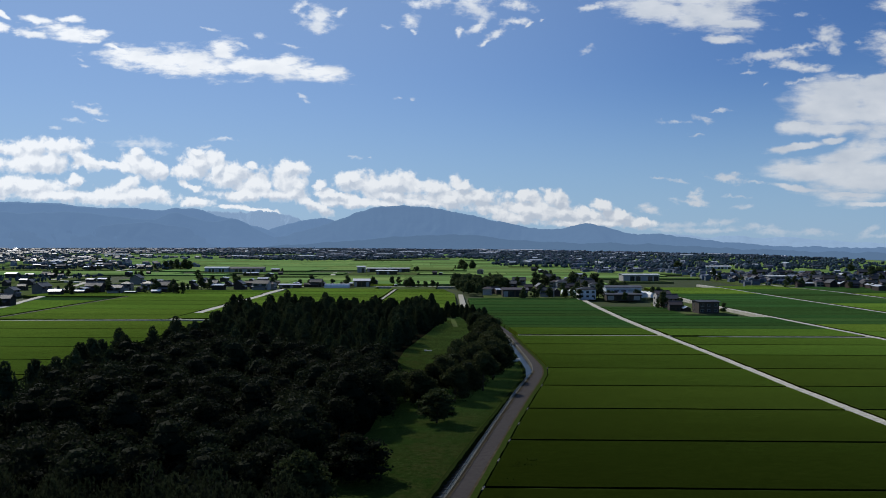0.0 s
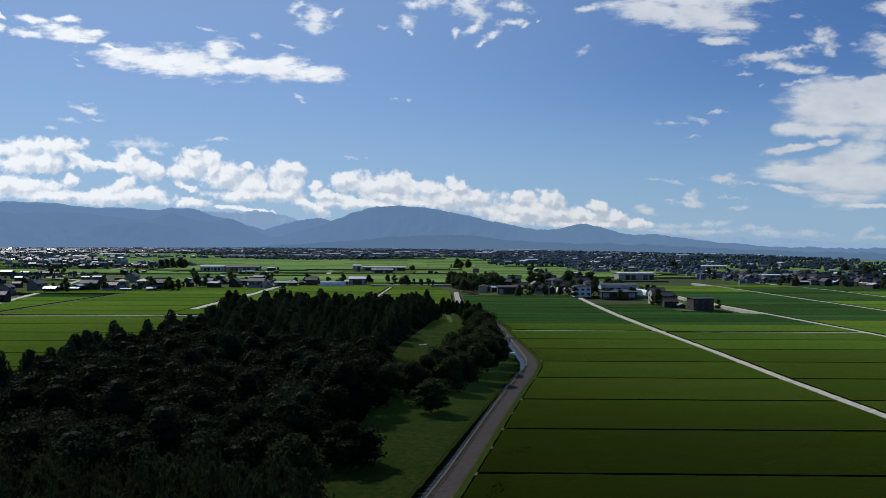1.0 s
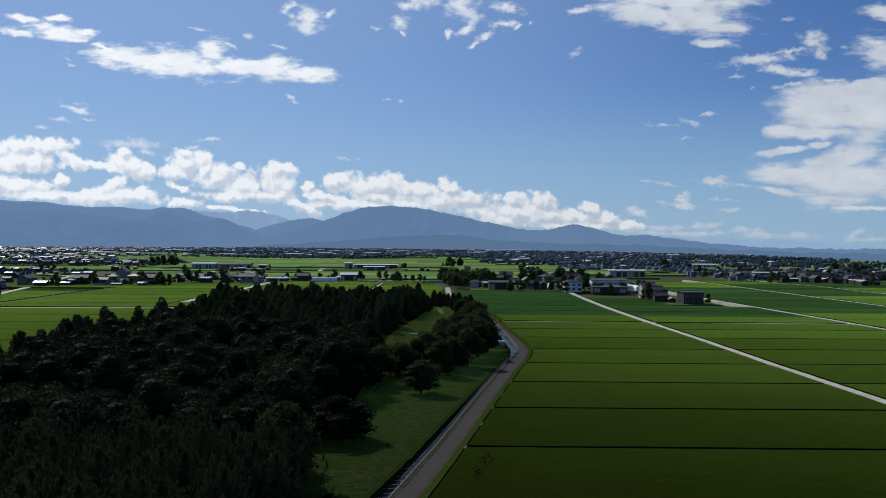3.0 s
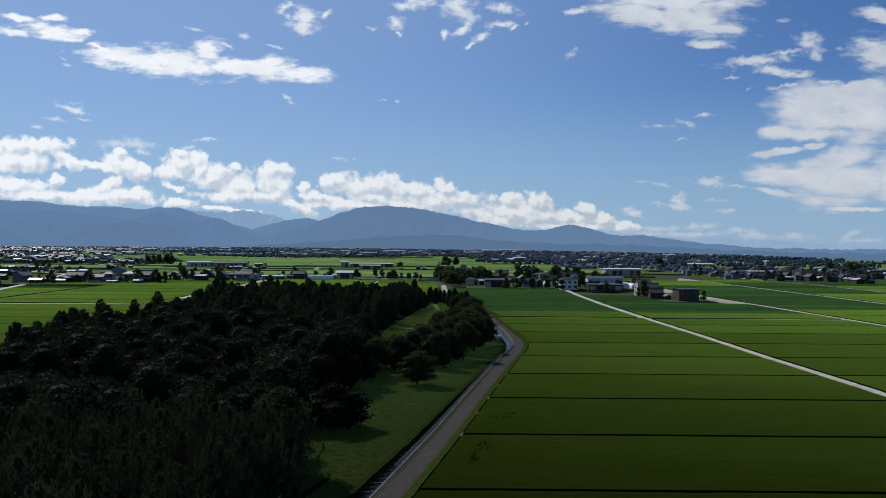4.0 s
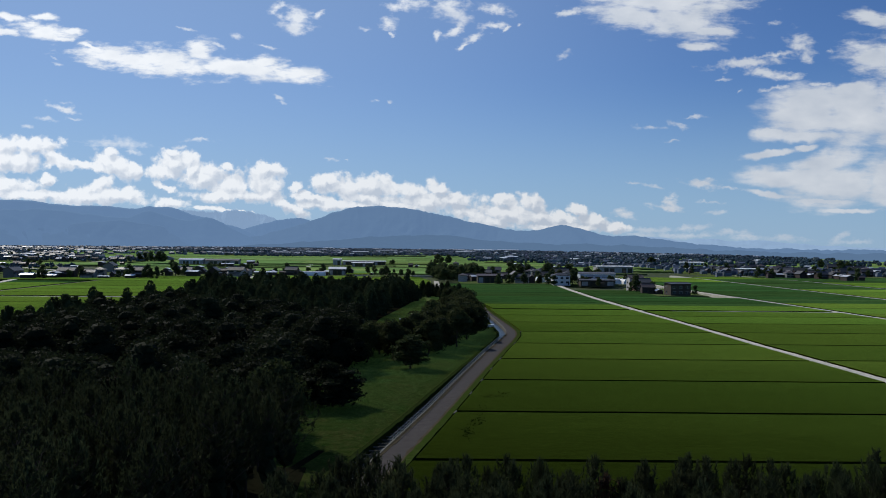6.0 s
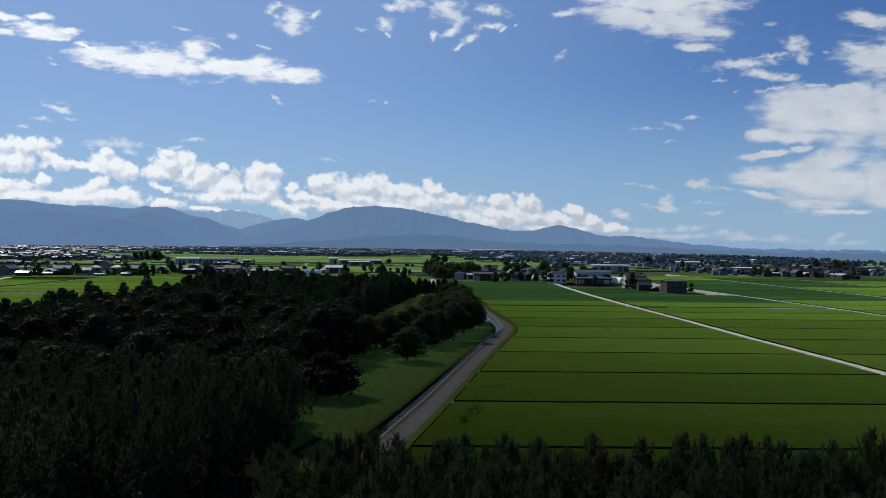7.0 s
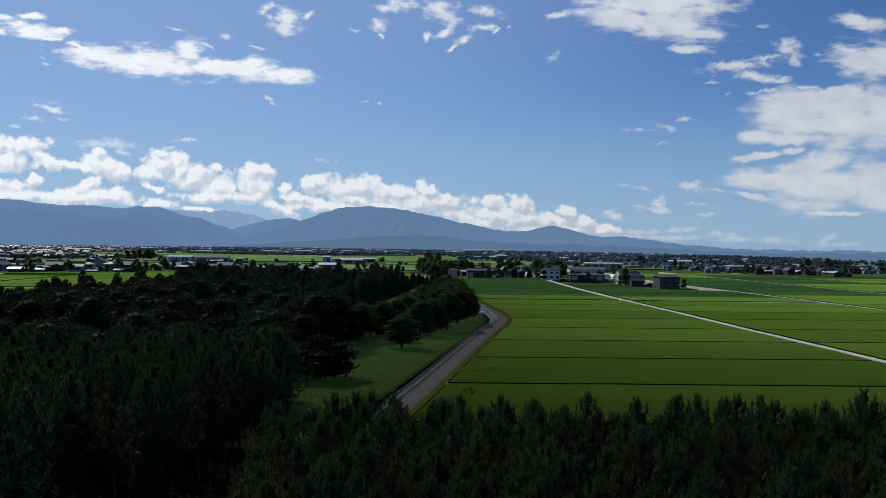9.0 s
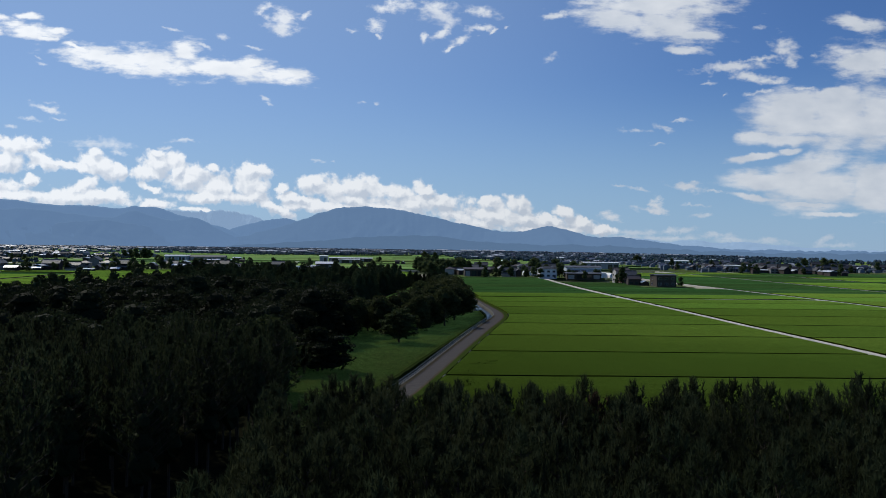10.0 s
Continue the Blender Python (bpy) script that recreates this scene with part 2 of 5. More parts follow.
    grey = n.math("MULTIPLY_ADD", n.math("SUBTRACT", patch, 0.5), 1.1, n.math("MULTIPLY_ADD", glare, 0.22, 0.52))
    grey = n.math("MULTIPLY_ADD", n.math("MINIMUM", long_base, 0.5), n.math("MULTIPLY", long_cover, 0.45), grey)
    shade = n.math("ADD", relief, grey)
    white = n.mix(n.span(shade, 0.12, 0.95), (0.60, 0.68, 0.80, 1), (0.96, 1.0, 1.05, 1))
    blue = n.vec("MULTIPLY", sky.outputs[0], (0.62, 0.79, 1.09))
    haze = n.span(part_xyz.outputs[2], 0.0, 0.20, 0.72, 0.0, True)
    blue = n.mix(haze, blue, (4.25, 6.7, 9.8, 1))
    blue = n.mix(n.math("MULTIPLY", glare, 0.44), blue, (5.9, 8.1, 10.9, 1))
    air = n.add("Background", blue, SKY)
    vapour = n.add("Background", white, n.math("MULTIPLY_ADD", glare, 0.22, CLOUD))
    both = n.add("MixShader", density, air.outputs[0], vapour.outputs[0])
    n.add("OutputWorld", both.outputs[0])


build_sky()


# ---- materials ----
def material(name, colours, rough=0.8, fine=3.0, coarse=0.15, bump=0.0, bump_scale=None, each=0.0, metal=0.0, sheen=0.0, sheen_tint=(1, 1, 1, 1), leafy=0.0, gloss=0.3, fuzz=0.35, vary=0.5, island=False, stretch=(1, 1, 1)):
    """Colours (dark, middle, light) mixed by noise at two scales in metres, with a change of tone from object to object."""
    m = bpy.data.materials.new(name)
    m.use_nodes = True
    n = Nodes(m.node_tree)
    m.node_tree.nodes.clear()
    place = n.vec("MULTIPLY", n.add("NewGeometry").outputs["Position"], stretch)
    dark, middle, light = [(*c, 1) for c in colours]
    small = n.noise(place, fine, 5.0, 0.65).outputs[0]
    large = n.noise(place, coarse, 3.0).outputs[0]
    c = n.mix(n.span(small, 0.3, 0.72), dark, light)
    c = n.mix(n.span(large, 0.3, 0.7, 0.25, 0.85), c, middle)
    if each:
        rnd = n.add("NewGeometry").outputs["Random Per Island"] if island else n.add("ObjectInfo").outputs["Random"]
        tone = n.span(rnd, 0, 1, 1 - each, 1 + each)
        hsv = n.add("HueSaturation")
        n.put(hsv.inputs["Hue"], n.span(n.math("FRACT", n.math("MULTIPLY", rnd, 7.31)), 0, 1, 0.5 - each * 0.05, 0.5 + each * 0.05))
        n.put(hsv.inputs["Value"], tone)
        n.put(hsv.inputs["Color"], c)
        c = hsv.outputs[0]
    p = n.add("BsdfPrincipled")
    n.put(p.inputs["Base Color"], c)
    n.put(p.inputs["Roughness"], rough)
    n.put(p.inputs["Metallic"], metal)
    n.put(p.inputs["Specular IOR Level"], gloss)
    if sheen:
        n.put(p.inputs["Sheen Weight"], sheen)
        n.put(p.inputs["Sheen Roughness"], fuzz)
        tips = n.mix(n.span(n.math("MULTIPLY_ADD", small, 0.45, n.math("MULTIPLY", large, 0.55)), 0.36, 0.64), tuple(v * (1 - 0.55 * vary) for v in sheen_tint[:3]) + (1,), tuple(min(1.0, v * (1 + 0.42 * vary)) for v in sheen_tint[:3]) + (1,))
        if each:
            var = n.add("HueSaturation")
            n.put(var.inputs["Hue"], hsv.inputs["Hue"].links[0].from_socket)
            n.put(var.inputs["Value"], tone)
            n.put(var.inputs["Color"], tips)
            tips = var.outputs[0]
        n.put(p.inputs["Sheen Tint"], tips)
    if bump:
        b = n.add("Bump")
        n.put(b.inputs["Strength"], bump)
        n.put(b.inputs["Distance"], 0.1)
        n.put(b.inputs["Height"], n.noise(place, bump_scale or fine, 4.0).outputs[0])
        n.put(p.inputs["Normal"], b.outputs[0])
    out = p.outputs[0]
    if leafy:
        tr = n.add("BsdfTranslucent", c)
        out = n.add("MixShader", leafy, p.outputs[0], tr.outputs[0]).outputs[0]
    n.add("OutputMaterial", out)
    return m


YARD = material("yard", ((0.06, 0.095, 0.025), (0.085, 0.125, 0.035), (0.15, 0.16, 0.09)), 0.9, 0.10, 0.03, gloss=0.0)
RICE = material("rice", ((0.0065, 0.010, 0.0011), (0.0095, 0.014, 0.0015), (0.015, 0.021, 0.0024)), 0.7, 1.6, 0.02, 0.22, 5.0, 0.2, sheen=1.0, sheen_tint=(0.72, 0.94, 0.095, 1), gloss=0.0, stretch=(0.22, 1, 1), fuzz=0.19, vary=0.42)
SOY = material("soybean", ((0.010, 0.022, 0.004), (0.016, 0.033, 0.006), (0.026, 0.048, 0.010)), 0.7, 2.2, 0.03, 0.6, 3.0, 0.28, sheen=0.6, sheen_tint=(0.27, 0.48, 0.11, 1), gloss=0.0, stretch=(0.22, 1, 1), fuzz=0.25)
# Lighter and bluer than the near rice; distance haze is put into the colour
HAZED_FIELDS = material("far_fields", ((0.10, 0.155, 0.038), (0.14, 0.20, 0.05), (0.18, 0.235, 0.07)), 0.8, 0.3, 0.01, 0, None, 0.38, island=True, sheen=0.45, sheen_tint=(0.48, 0.7, 0.2, 1), gloss=0.0)
GRASS = material("grass", ((0.006, 0.018, 0.003), (0.010, 0.028, 0.004), (0.065, 0.058, 0.022)), 0.85, 0.8, 0.11, 0.6, 3.0, sheen=1.0, sheen_tint=(0.56, 1.0, 0.16, 1), gloss=0.0, fuzz=0.175, vary=1.0)
WEEDS = material("bund_weeds", ((0.018, 0.034, 0.006), (0.032, 0.054, 0.010), (0.06, 0.078, 0.022)), 0.9, 1.5, 0.1, gloss=0.0)
# Darker copy of bund_weeds; the shade on the canal bank is put into it
SHADED_BANK = material("shaded_bank_weeds", ((0.010, 0.018, 0.004), (0.017, 0.029, 0.007), (0.034, 0.044, 0.014)), 0.9, 1.5, 0.1, 0.4, 4.0, gloss=0.0)
EARTH = material("earth", ((0.035, 0.055, 0.016), (0.048, 0.07, 0.022), (0.08, 0.09, 0.04)), 0.9, 0.5, 0.02, gloss=0.1)
ASPHALT = material("asphalt", ((0.027, 0.023, 0.022), (0.042, 0.036, 0.034), (0.072, 0.063, 0.058)), 0.85, 0.9, 0.12, 0.2, 8.0, gloss=0.12)
CONCRETE = material("concrete", ((0.27, 0.25, 0.19), (0.39, 0.365, 0.29), (0.53, 0.505, 0.43)), 0.85, 1.2, 0.08, 0.2, 6.0)
TRACKWAY = material("weedy_concrete", ((0.08, 0.10, 0.045), (0.55, 0.52, 0.43), (0.78, 0.74, 0.65)), 0.88, 0.8, 0.05, 0.2, 6.0)
VERGE = material("verge", ((0.025, 0.028, 0.013), (0.060, 0.050, 0.032), (0.15, 0.12, 0.085)), 0.92, 0.8, 0.12, 0.4, 5.0, gloss=0.0)
# Darker than the lane concrete, with uneven tone at random
DARK_CONCRETE = material("dark_concrete", ((0.05, 0.05, 0.04), (0.10, 0.098, 0.082), (0.19, 0.185, 0.16)), 0.85, 0.9, 0.1, 0.3, 6.0)
DIRT = material("dirt", ((0.035, 0.04, 0.015), (0.075, 0.065, 0.035), (0.16, 0.135, 0.085)), 0.9, 1.2, 0.1, 0.3, 5.0)
CEDAR = material("cedar_needles", ((0.032, 0.044, 0.021), (0.046, 0.062, 0.029), (0.072, 0.092, 0.038)), 0.8, 1.5, 0.15, each=0.35, leafy=0.25, gloss=0.03)
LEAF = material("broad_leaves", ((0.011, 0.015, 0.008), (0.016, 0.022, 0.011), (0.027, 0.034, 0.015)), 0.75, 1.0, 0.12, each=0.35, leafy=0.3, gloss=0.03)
# Lighter copy of broad_leaves: sunlit foliage and haze are put into the colour
LIT_GARDEN = material("lit_garden_leaves", ((0.045, 0.066, 0.027), (0.064, 0.09, 0.036), (0.10, 0.125, 0.05)), 0.75, 1.0, 0.12, each=0.2, leafy=0.4, gloss=0.03)
# Second lighter leaf copy; sunlight on the crowns is put into the colour
LIT_ROW_LEAF = material("lit_row_tree_leaves", ((0.024, 0.033, 0.013), (0.036, 0.047, 0.018), (0.06, 0.068, 0.026)), 0.75, 1.0, 0.12, each=0.3, leafy=0.35, gloss=0.03)
# Near black: the shade under the trees is put into the colour
SHADED_FLOOR = material("forest_floor", ((0.006, 0.007, 0.004), (0.010, 0.011, 0.006), (0.018, 0.017, 0.010)), 0.95, 0.8, 0.1, gloss=0.0)
PINE = material("pine_needles", ((0.030, 0.038, 0.019), (0.036, 0.046, 0.022), (0.051, 0.062, 0.028)), 0.8, 1.5, 0.12, each=0.3, leafy=0.36, gloss=0.03)
RUST = material("dead_needles", ((0.06, 0.025, 0.012), (0.08, 0.035, 0.016), (0.12, 0.055, 0.025)), 0.9, 2.0, 0.2)
BARK = material("bark", ((0.03, 0.022, 0.016), (0.05, 0.038, 0.028), (0.09, 0.07, 0.05)), 0.9, 6.0, 0.8, 0.5, 12.0)
WATER = material("canal_water", ((0.012, 0.016, 0.016), (0.018, 0.022, 0.022), (0.025, 0.03, 0.03)), 0.32, 0.8, 0.1, 0.25, 3.0, gloss=0.2)
TILE_DARK = material("dark_roof_tiles", ((0.04, 0.04, 0.043), (0.062, 0.062, 0.066), (0.11, 0.11, 0.115)), 0.5, 2.5, 0.2, 0.3, 5.0, 0.5, gloss=0.3)
TILE_BROWN = material("brown_roof_tiles", ((0.06, 0.045, 0.04), (0.09, 0.07, 0.06), (0.13, 0.10, 0.09)), 0.45, 2.5, 0.2, 0.3, 5.0, 0.2)
# Sheet metal raised to a paler tone, with roof glint put into the colour
GLINT_METAL_ROOF = material("glint_pale_metal_roof", ((0.50, 0.53, 0.57), (0.64, 0.66, 0.69), (0.76, 0.77, 0.79)), 0.35, 1.2, 0.15, each=0.15, gloss=0.5)
PLASTER = material("plaster_wall", ((0.20, 0.195, 0.18), (0.29, 0.28, 0.26), (0.42, 0.405, 0.38)), 0.85, 1.5, 0.2, each=0.5)
TIMBER = material("timber_wall", ((0.03, 0.024, 0.02), (0.05, 0.04, 0.032), (0.09, 0.072, 0.06)), 0.85, 2.5, 0.3, each=0.3)
PINKISH = material("reddish_wall", ((0.16, 0.08, 0.07), (0.24, 0.12, 0.10), (0.32, 0.18, 0.15)), 0.85, 2.0, 0.3)
BLUEWALL = material("pale_blue_sheet", ((0.34, 0.40, 0.47), (0.44, 0.51, 0.58), (0.52, 0.58, 0.64)), 0.6, 1.0, 0.1)
GLASS = material("window_glass", ((0.02, 0.025, 0.03), (0.03, 0.035, 0.04), (0.05, 0.055, 0.06)), 0.08, 1.0, 0.2, gloss=0.7)
WHITE = material("white_paint", ((0.70, 0.70, 0.69), (0.80, 0.80, 0.79), (0.86, 0.86, 0.85)), 0.45, 1.5, 0.2)
FILM_SHEET = material("greenhouse_film", ((0.70, 0.72, 0.72), (0.80, 0.81, 0.81), (0.86, 0.87, 0.87)), 0.4, 1.0, 0.1)
RAIL = material("rail_paint", ((0.14, 0.17, 0.165), (0.22, 0.25, 0.24), (0.34, 0.37, 0.36)), 0.5, 2.0, 0.2)
STEEL = material("steel", ((0.20, 0.21, 0.22), (0.30, 0.31, 0.32), (0.40, 0.41, 0.42)), 0.45, 3.0, 0.3, metal=0.6)
# Walls, roofs and trees far off: haze is tinted into these base colours
HAZED_TOWN = material("hazed_town_walls", ((0.08, 0.10, 0.13), (0.125, 0.15, 0.19), (0.22, 0.25, 0.30)), 0.8, 0.2, 0.02, each=0.55, island=True)
HAZED_TOWN_ROOF = material("hazed_town_roofs", ((0.040, 0.052, 0.076), (0.06, 0.076, 0.105), (0.11, 0.13, 0.165)), 0.5, 0.2, 0.02, each=0.8, island=True, gloss=0.08)
HAZED_TREES = material("far_trees", ((0.044, 0.070, 0.088), (0.058, 0.087, 0.106), (0.074, 0.106, 0.122)), 0.9, 0.3, 0.05, each=0.4, island=True, gloss=0.05)


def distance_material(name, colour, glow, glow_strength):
    """Mountains of the backdrop; kilometres of hazy air are put in as a blue glow."""
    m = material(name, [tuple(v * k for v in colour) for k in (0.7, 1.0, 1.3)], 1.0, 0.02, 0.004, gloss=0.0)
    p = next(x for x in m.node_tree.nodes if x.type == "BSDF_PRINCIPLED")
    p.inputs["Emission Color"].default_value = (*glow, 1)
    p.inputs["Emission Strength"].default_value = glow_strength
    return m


# ---- mesh helpers ----
def mesh_of(name, verts, faces, mats, index=None, smooth=False):
    me = bpy.data.meshes.new(name)
    me.from_pydata([tuple(map(float, v)) for v in verts], [], [tuple(map(int, f)) for f in faces])
    for m in mats if isinstance(mats, (list, tuple)) else [mats]:
        me.materials.append(m)
    if index is not None:
        me.polygons.foreach_set("material_index", np.asarray(index, dtype=np.int32))
    if smooth:
        me.polygons.foreach_set("use_smooth", np.ones(len(me.polygons), dtype=bool))
    me.update()
    return me


class Shape:
    """Collects boxes, prisms and free faces into one mesh."""

    def __init__(self):
        self.v, self.f = [], []

    def poly(self, verts, faces):
        k = len(self.v)
        self.v += [tuple(v) for v in verts]
        self.f += [tuple(i + k for i in f) for f in faces]
        return self

    def box(self, x0, y0, z0, x1, y1, z1, taper=0.0):
        t = taper
        vs = [(x0, y0, z0), (x1, y0, z0), (x1, y1, z0), (x0, y1, z0), (x0 + t, y0 + t, z1), (x1 - t, y0 + t, z1), (x1 - t, y1 - t, z1), (x0 + t, y1 - t, z1)]
        return self.poly(vs, [(3, 2, 1, 0), (4, 5, 6, 7), (0, 1, 5, 4), (1, 2, 6, 5), (2, 3, 7, 6), (3, 0, 4, 7)])

    def prism(self, outline, z0, z1, inset=0.0):
        """An upright slab over a counter-clockwise outline."""
        k = len(outline)
        mx, my = sum(p[0] for p in outline) / k, sum(p[1] for p in outline) / k
        top = [(x, y, z1) for x, y in outline]
        vs = [(x, y, z0) for x, y in outline] + top
        return self.poly(vs, [tuple(range(k, 2 * k))] + [(i, (i + 1) % k, k + (i + 1) % k, k + i) for i in range(k)])

    def tube(self, a, b, r0, r1, sides=6):
        a, b = Vector(a), Vector(b)
        q = (b - a).to_track_quat("Z", "Y").to_matrix()
        vs = []
        for p, r in ((a, r0), (b, r1)):
            for i in range(sides):
                w = 2 * math.pi * i / sides
                vs.append(p + q @ Vector((r * math.cos(w), r * math.sin(w), 0)))
        return self.poly(vs, [(i, (i + 1) % sides, sides + (i + 1) % sides, sides + i) for i in range(sides)] + [tuple(range(sides - 1, -1, -1)), tuple(range(sides, 2 * sides))])

    def gable(self, w, d, z, rise, over=0.6, thick=0.22):
        """A pitched roof shell with its ridge along x."""
        x, y = w / 2 + over, d / 2 + over
        drop = rise * over / (d / 2)
        vs = []
        for s in (-x, x):
            vs += [(s, -y, z - drop), (s, 0, z + rise), (s, y, z - drop), (s, -y, z - drop - thick), (s, 0, z + rise - thick * 1.2), (s, y, z - drop - thick)]
        return self.poly(vs, [(0, 6, 7, 1), (1, 7, 8, 2), (9, 3, 4, 10), (10, 4, 5, 11), (0, 3, 9, 6), (8, 11, 5, 2), (0, 1, 4, 3), (1, 2, 5, 4), (7, 6, 9, 10), (8, 7, 10, 11)])

    def hip(self, w, d, z, rise, over=0.6, thick=0.2):
        x, y, r = w / 2 + over, d / 2 + over, max(0.2, w / 2 - d / 2)
        vs = [(-x, -y, z), (x, -y, z), (x, y, z), (-x, y, z), (-r, 0, z + rise), (r, 0, z + rise)]
        vs += [(a, b, z - thick) for a, b, _ in vs[:4]]
        return self.poly(vs, [(0, 1, 5, 4), (1, 2, 5), (2, 3, 4, 5), (3, 0, 4), (1, 0, 6, 7), (2, 1, 7, 8), (3, 2, 8, 9), (0, 3, 9, 6), (6, 9, 8, 7)])

    def mesh(self, name, mat, smooth=False):
        return mesh_of(name, self.v, self.f, mat, None, smooth)


def part(name, shape, mat, parent, label=""):
    ob = new(name, shape if isinstance(shape, bpy.types.Mesh) else shape.mesh(name, mat))
    ob.parent = parent
    return tagged(ob, label)


def thing(name, label, category, group="", kind=""):
    return tagged(new(name), label, category, group, kind)


def lerp(x, xs, ys):
    return float(np.interp(x, xs, ys))


# ---- ground, road, canal ----
GROUND_Z = -1.6


def build_ground():
    k = 96
    ring = [(4930 * math.cos(2 * math.pi * i / k), 4930 * math.sin(2 * math.pi * i / k), GROUND_Z) for i in range(k)]
    tagged(new("ground", mesh_of("ground", ring, [tuple(range(k))], EARTH)), "flat green farmland plain reaching to the mountains", "ground", kind="structure")


ROAD_Y = [-70, 0, 44, 76, 81, 104, 127.5, 160, 178, 190, 198, 207, 219, 232, 256, 280, 300, 330, 375, 420, 548, 600, 650, 750, 850]
ROAD_L = [-27, -17, -8.9, -2.8, -1.8, 2.2, 6.3, 12.2, 15.8, 18.2, 19.6, 20.3, 20.3, 19.8, 18.8, 17.7, 16.2, 12.4, 5.5, -2.4, -5.4, -14, -19, -15, -19]
ROAD_R = [-23, -13, -4.9, 1.2, 2.1, 6.2, 10.4, 16.5, 20.1, 22.2, 23.2, 23.6, 23.2, 22.4, 20.9, 19.6, 18.6, 15.4, 8.8, 0.8, -2.2, -11, -16, -12, -16]
CANAL_Y = [-70, 0, 44, 76, 92, 118, 157.6, 176.5, 190.8, 201, 230, 262, 300, 340, 400]
CANAL_L = [-31, -20.5, -11.9, -5.2, -2.2, 2.7, 10.4, 14.3, 16.6, 17.2, 16.4, 14.9, 13.0, 9.0, -3]


def road_left(y):
    return lerp(y, ROAD_Y, ROAD_L)


def road_right(y):
    return lerp(y, ROAD_Y, ROAD_R)


def canal_left(y):
    return lerp(y, CANAL_Y, CANAL_L)


def ribbon(name, edge_a, edge_b, ys, z0, z1, mat, label, category, kind="structure"):
    """A strip of land between two edges, given as functions of y."""
    s = Shape()
    left, right = [(edge_a(y), y) for y in ys], [(edge_b(y), y) for y in ys]
    for (a, b), (c, d) in zip(zip(left, left[1:]), zip(right, right[1:])):
        s.prism([a, c, d, b], z0, z1)
    ob = new(name, s.mesh(name, mat))
    return tagged(ob, label, category, kind=kind)


def lane(points, width, label, mat=TRACKWAY, z=0.06, name="farm_lane"):
    """A straight-sided lane along a line of points."""
    s = Shape()
    row = []
    for k, (a, b) in enumerate(zip(points, points[1:])):
        a, b = Vector(a), Vector(b)
        cuts = max(2, int((b - a).length / 2.5))
        for i in range(cuts + (k == len(points) - 2)):
            row.append((a.lerp(b, i / cuts), Vector((a.y - b.y, b.x - a.x)).normalized()))
    edge = []
    for p, side in row:
        l, r = (width / 2 * (1 + 0.22 * noise.noise((p.x * 0.13, p.y * 0.13, q)) + 0.2 * noise.noise((p.x * 0.5, p.y * 0.5, q))) for q in (0.0, 9.0))
        edge.append(((p - side * r)[:], (p + side * l)[:]))
    for (r0, l0), (r1, l1) in zip(edge, edge[1:]):
        s.prism([r0, r1, l1, l0], GROUND_Z, z)
    return tagged(new(name, s.mesh(name, mat)), label, "lane", kind="structure")


build_ground()
YS = [y for y in np.arange(-68, 420, 4.0)]
ribbon("road", road_left, road_right, YS, GROUND_Z, 0.05, ASPHALT, "narrow grey asphalt farm road bending beside a canal", "road")
YN = [420 + 8 * i for i in range(17)]
ribbon("road_north", road_left, road_right, YN, GROUND_Z, 0.05, CONCRETE, "pale concrete farm road between bright fields", "road")
ribbon("water", canal_left, lambda y: road_left(y) - 0.25, [y for y in YS if y < 385], GROUND_Z, -0.85, WATER, "shallow dark canal water reflecting the sky", "canal")
ribbon("canal_wall", lambda y: road_left(y) - 0.27, lambda y: road_left(y) - 0.01, [y for y in YS if y < 330], GROUND_Z, 0.14, DARK_CONCRETE, "mottled dark grey concrete canal wall along the road edge", "canal wall")
CANAL_WALL = bpy.data.objects["canal_wall"]
for y in np.arange(52.0, 100.0, 2.0):
    a, b = canal_left(y) + 0.2, road_left(y) - 0.27
    part("strut", Shape().box(a, y - 0.07, -0.5, b, y + 0.07, -0.36), DARK_CONCRETE, CANAL_WALL, "grey concrete strut across the canal")
ribbon("verge", lambda y: road_right(y) - 0.85 + 0.3 * noise.noise((y * 0.31, 5, 0)), lambda y: road_right(y) - 0.3, [y for y in np.arange(-40, 296, 1.5)], GROUND_Z, 0.065, VERGE, "bare brown earth shoulder along the road", "verge")
ribbon("verge_outer", lambda y: road_right(y) - 0.42 + 0.22 * noise.noise((y * 0.4, 15, 0)), lambda y: road_right(y) + 0.62 + 0.16 * noise.noise((y * 0.23, 0, 0)), [y for y in np.arange(-40, 296, 1.5)], GROUND_Z, 0.09, WEEDS, "narrow green grass verge above the roadside ditch", "verge")
ribbon("canal_bank", lambda y: canal_left(y) - 0.35 + 0.35 * noise.noise((y * 0.21, 3, 0)), lambda y: canal_left(y) + 0.4 + 0.3 * noise.noise((y * 0.33, 7, 0)), [y for y in np.arange(-40, 380, 2.0)], GROUND_Z, 0.22, SHADED_BANK, "overgrown weedy canal bank, its shade put into a darker green", "canal bank")
ribbon("verge_inner", lambda y: road_left(y) + 0.005, lambda y: road_left(y) + 0.5 + 0.3 * noise.noise((y * 0.27, 11, 0)), [y for y in np.arange(-40, 200, 1.5)], GROUND_Z, 0.08, VERGE, "narrow brown earth strip between rail and road", "verge")
ribbon("lawn", lambda y: -120.3, lambda y: canal_left(y), [y for y in YS if y < 390], GROUND_Z, 0.0, GRASS, "mown green park lawn under and beside the trees", "lawn")

TRACK = [(92, 20), (87.5, 129), (84.8, 175), (82.6, 230), (79.6, 284), (76.2, 366), (75.0, 440), (75.2, 492)]
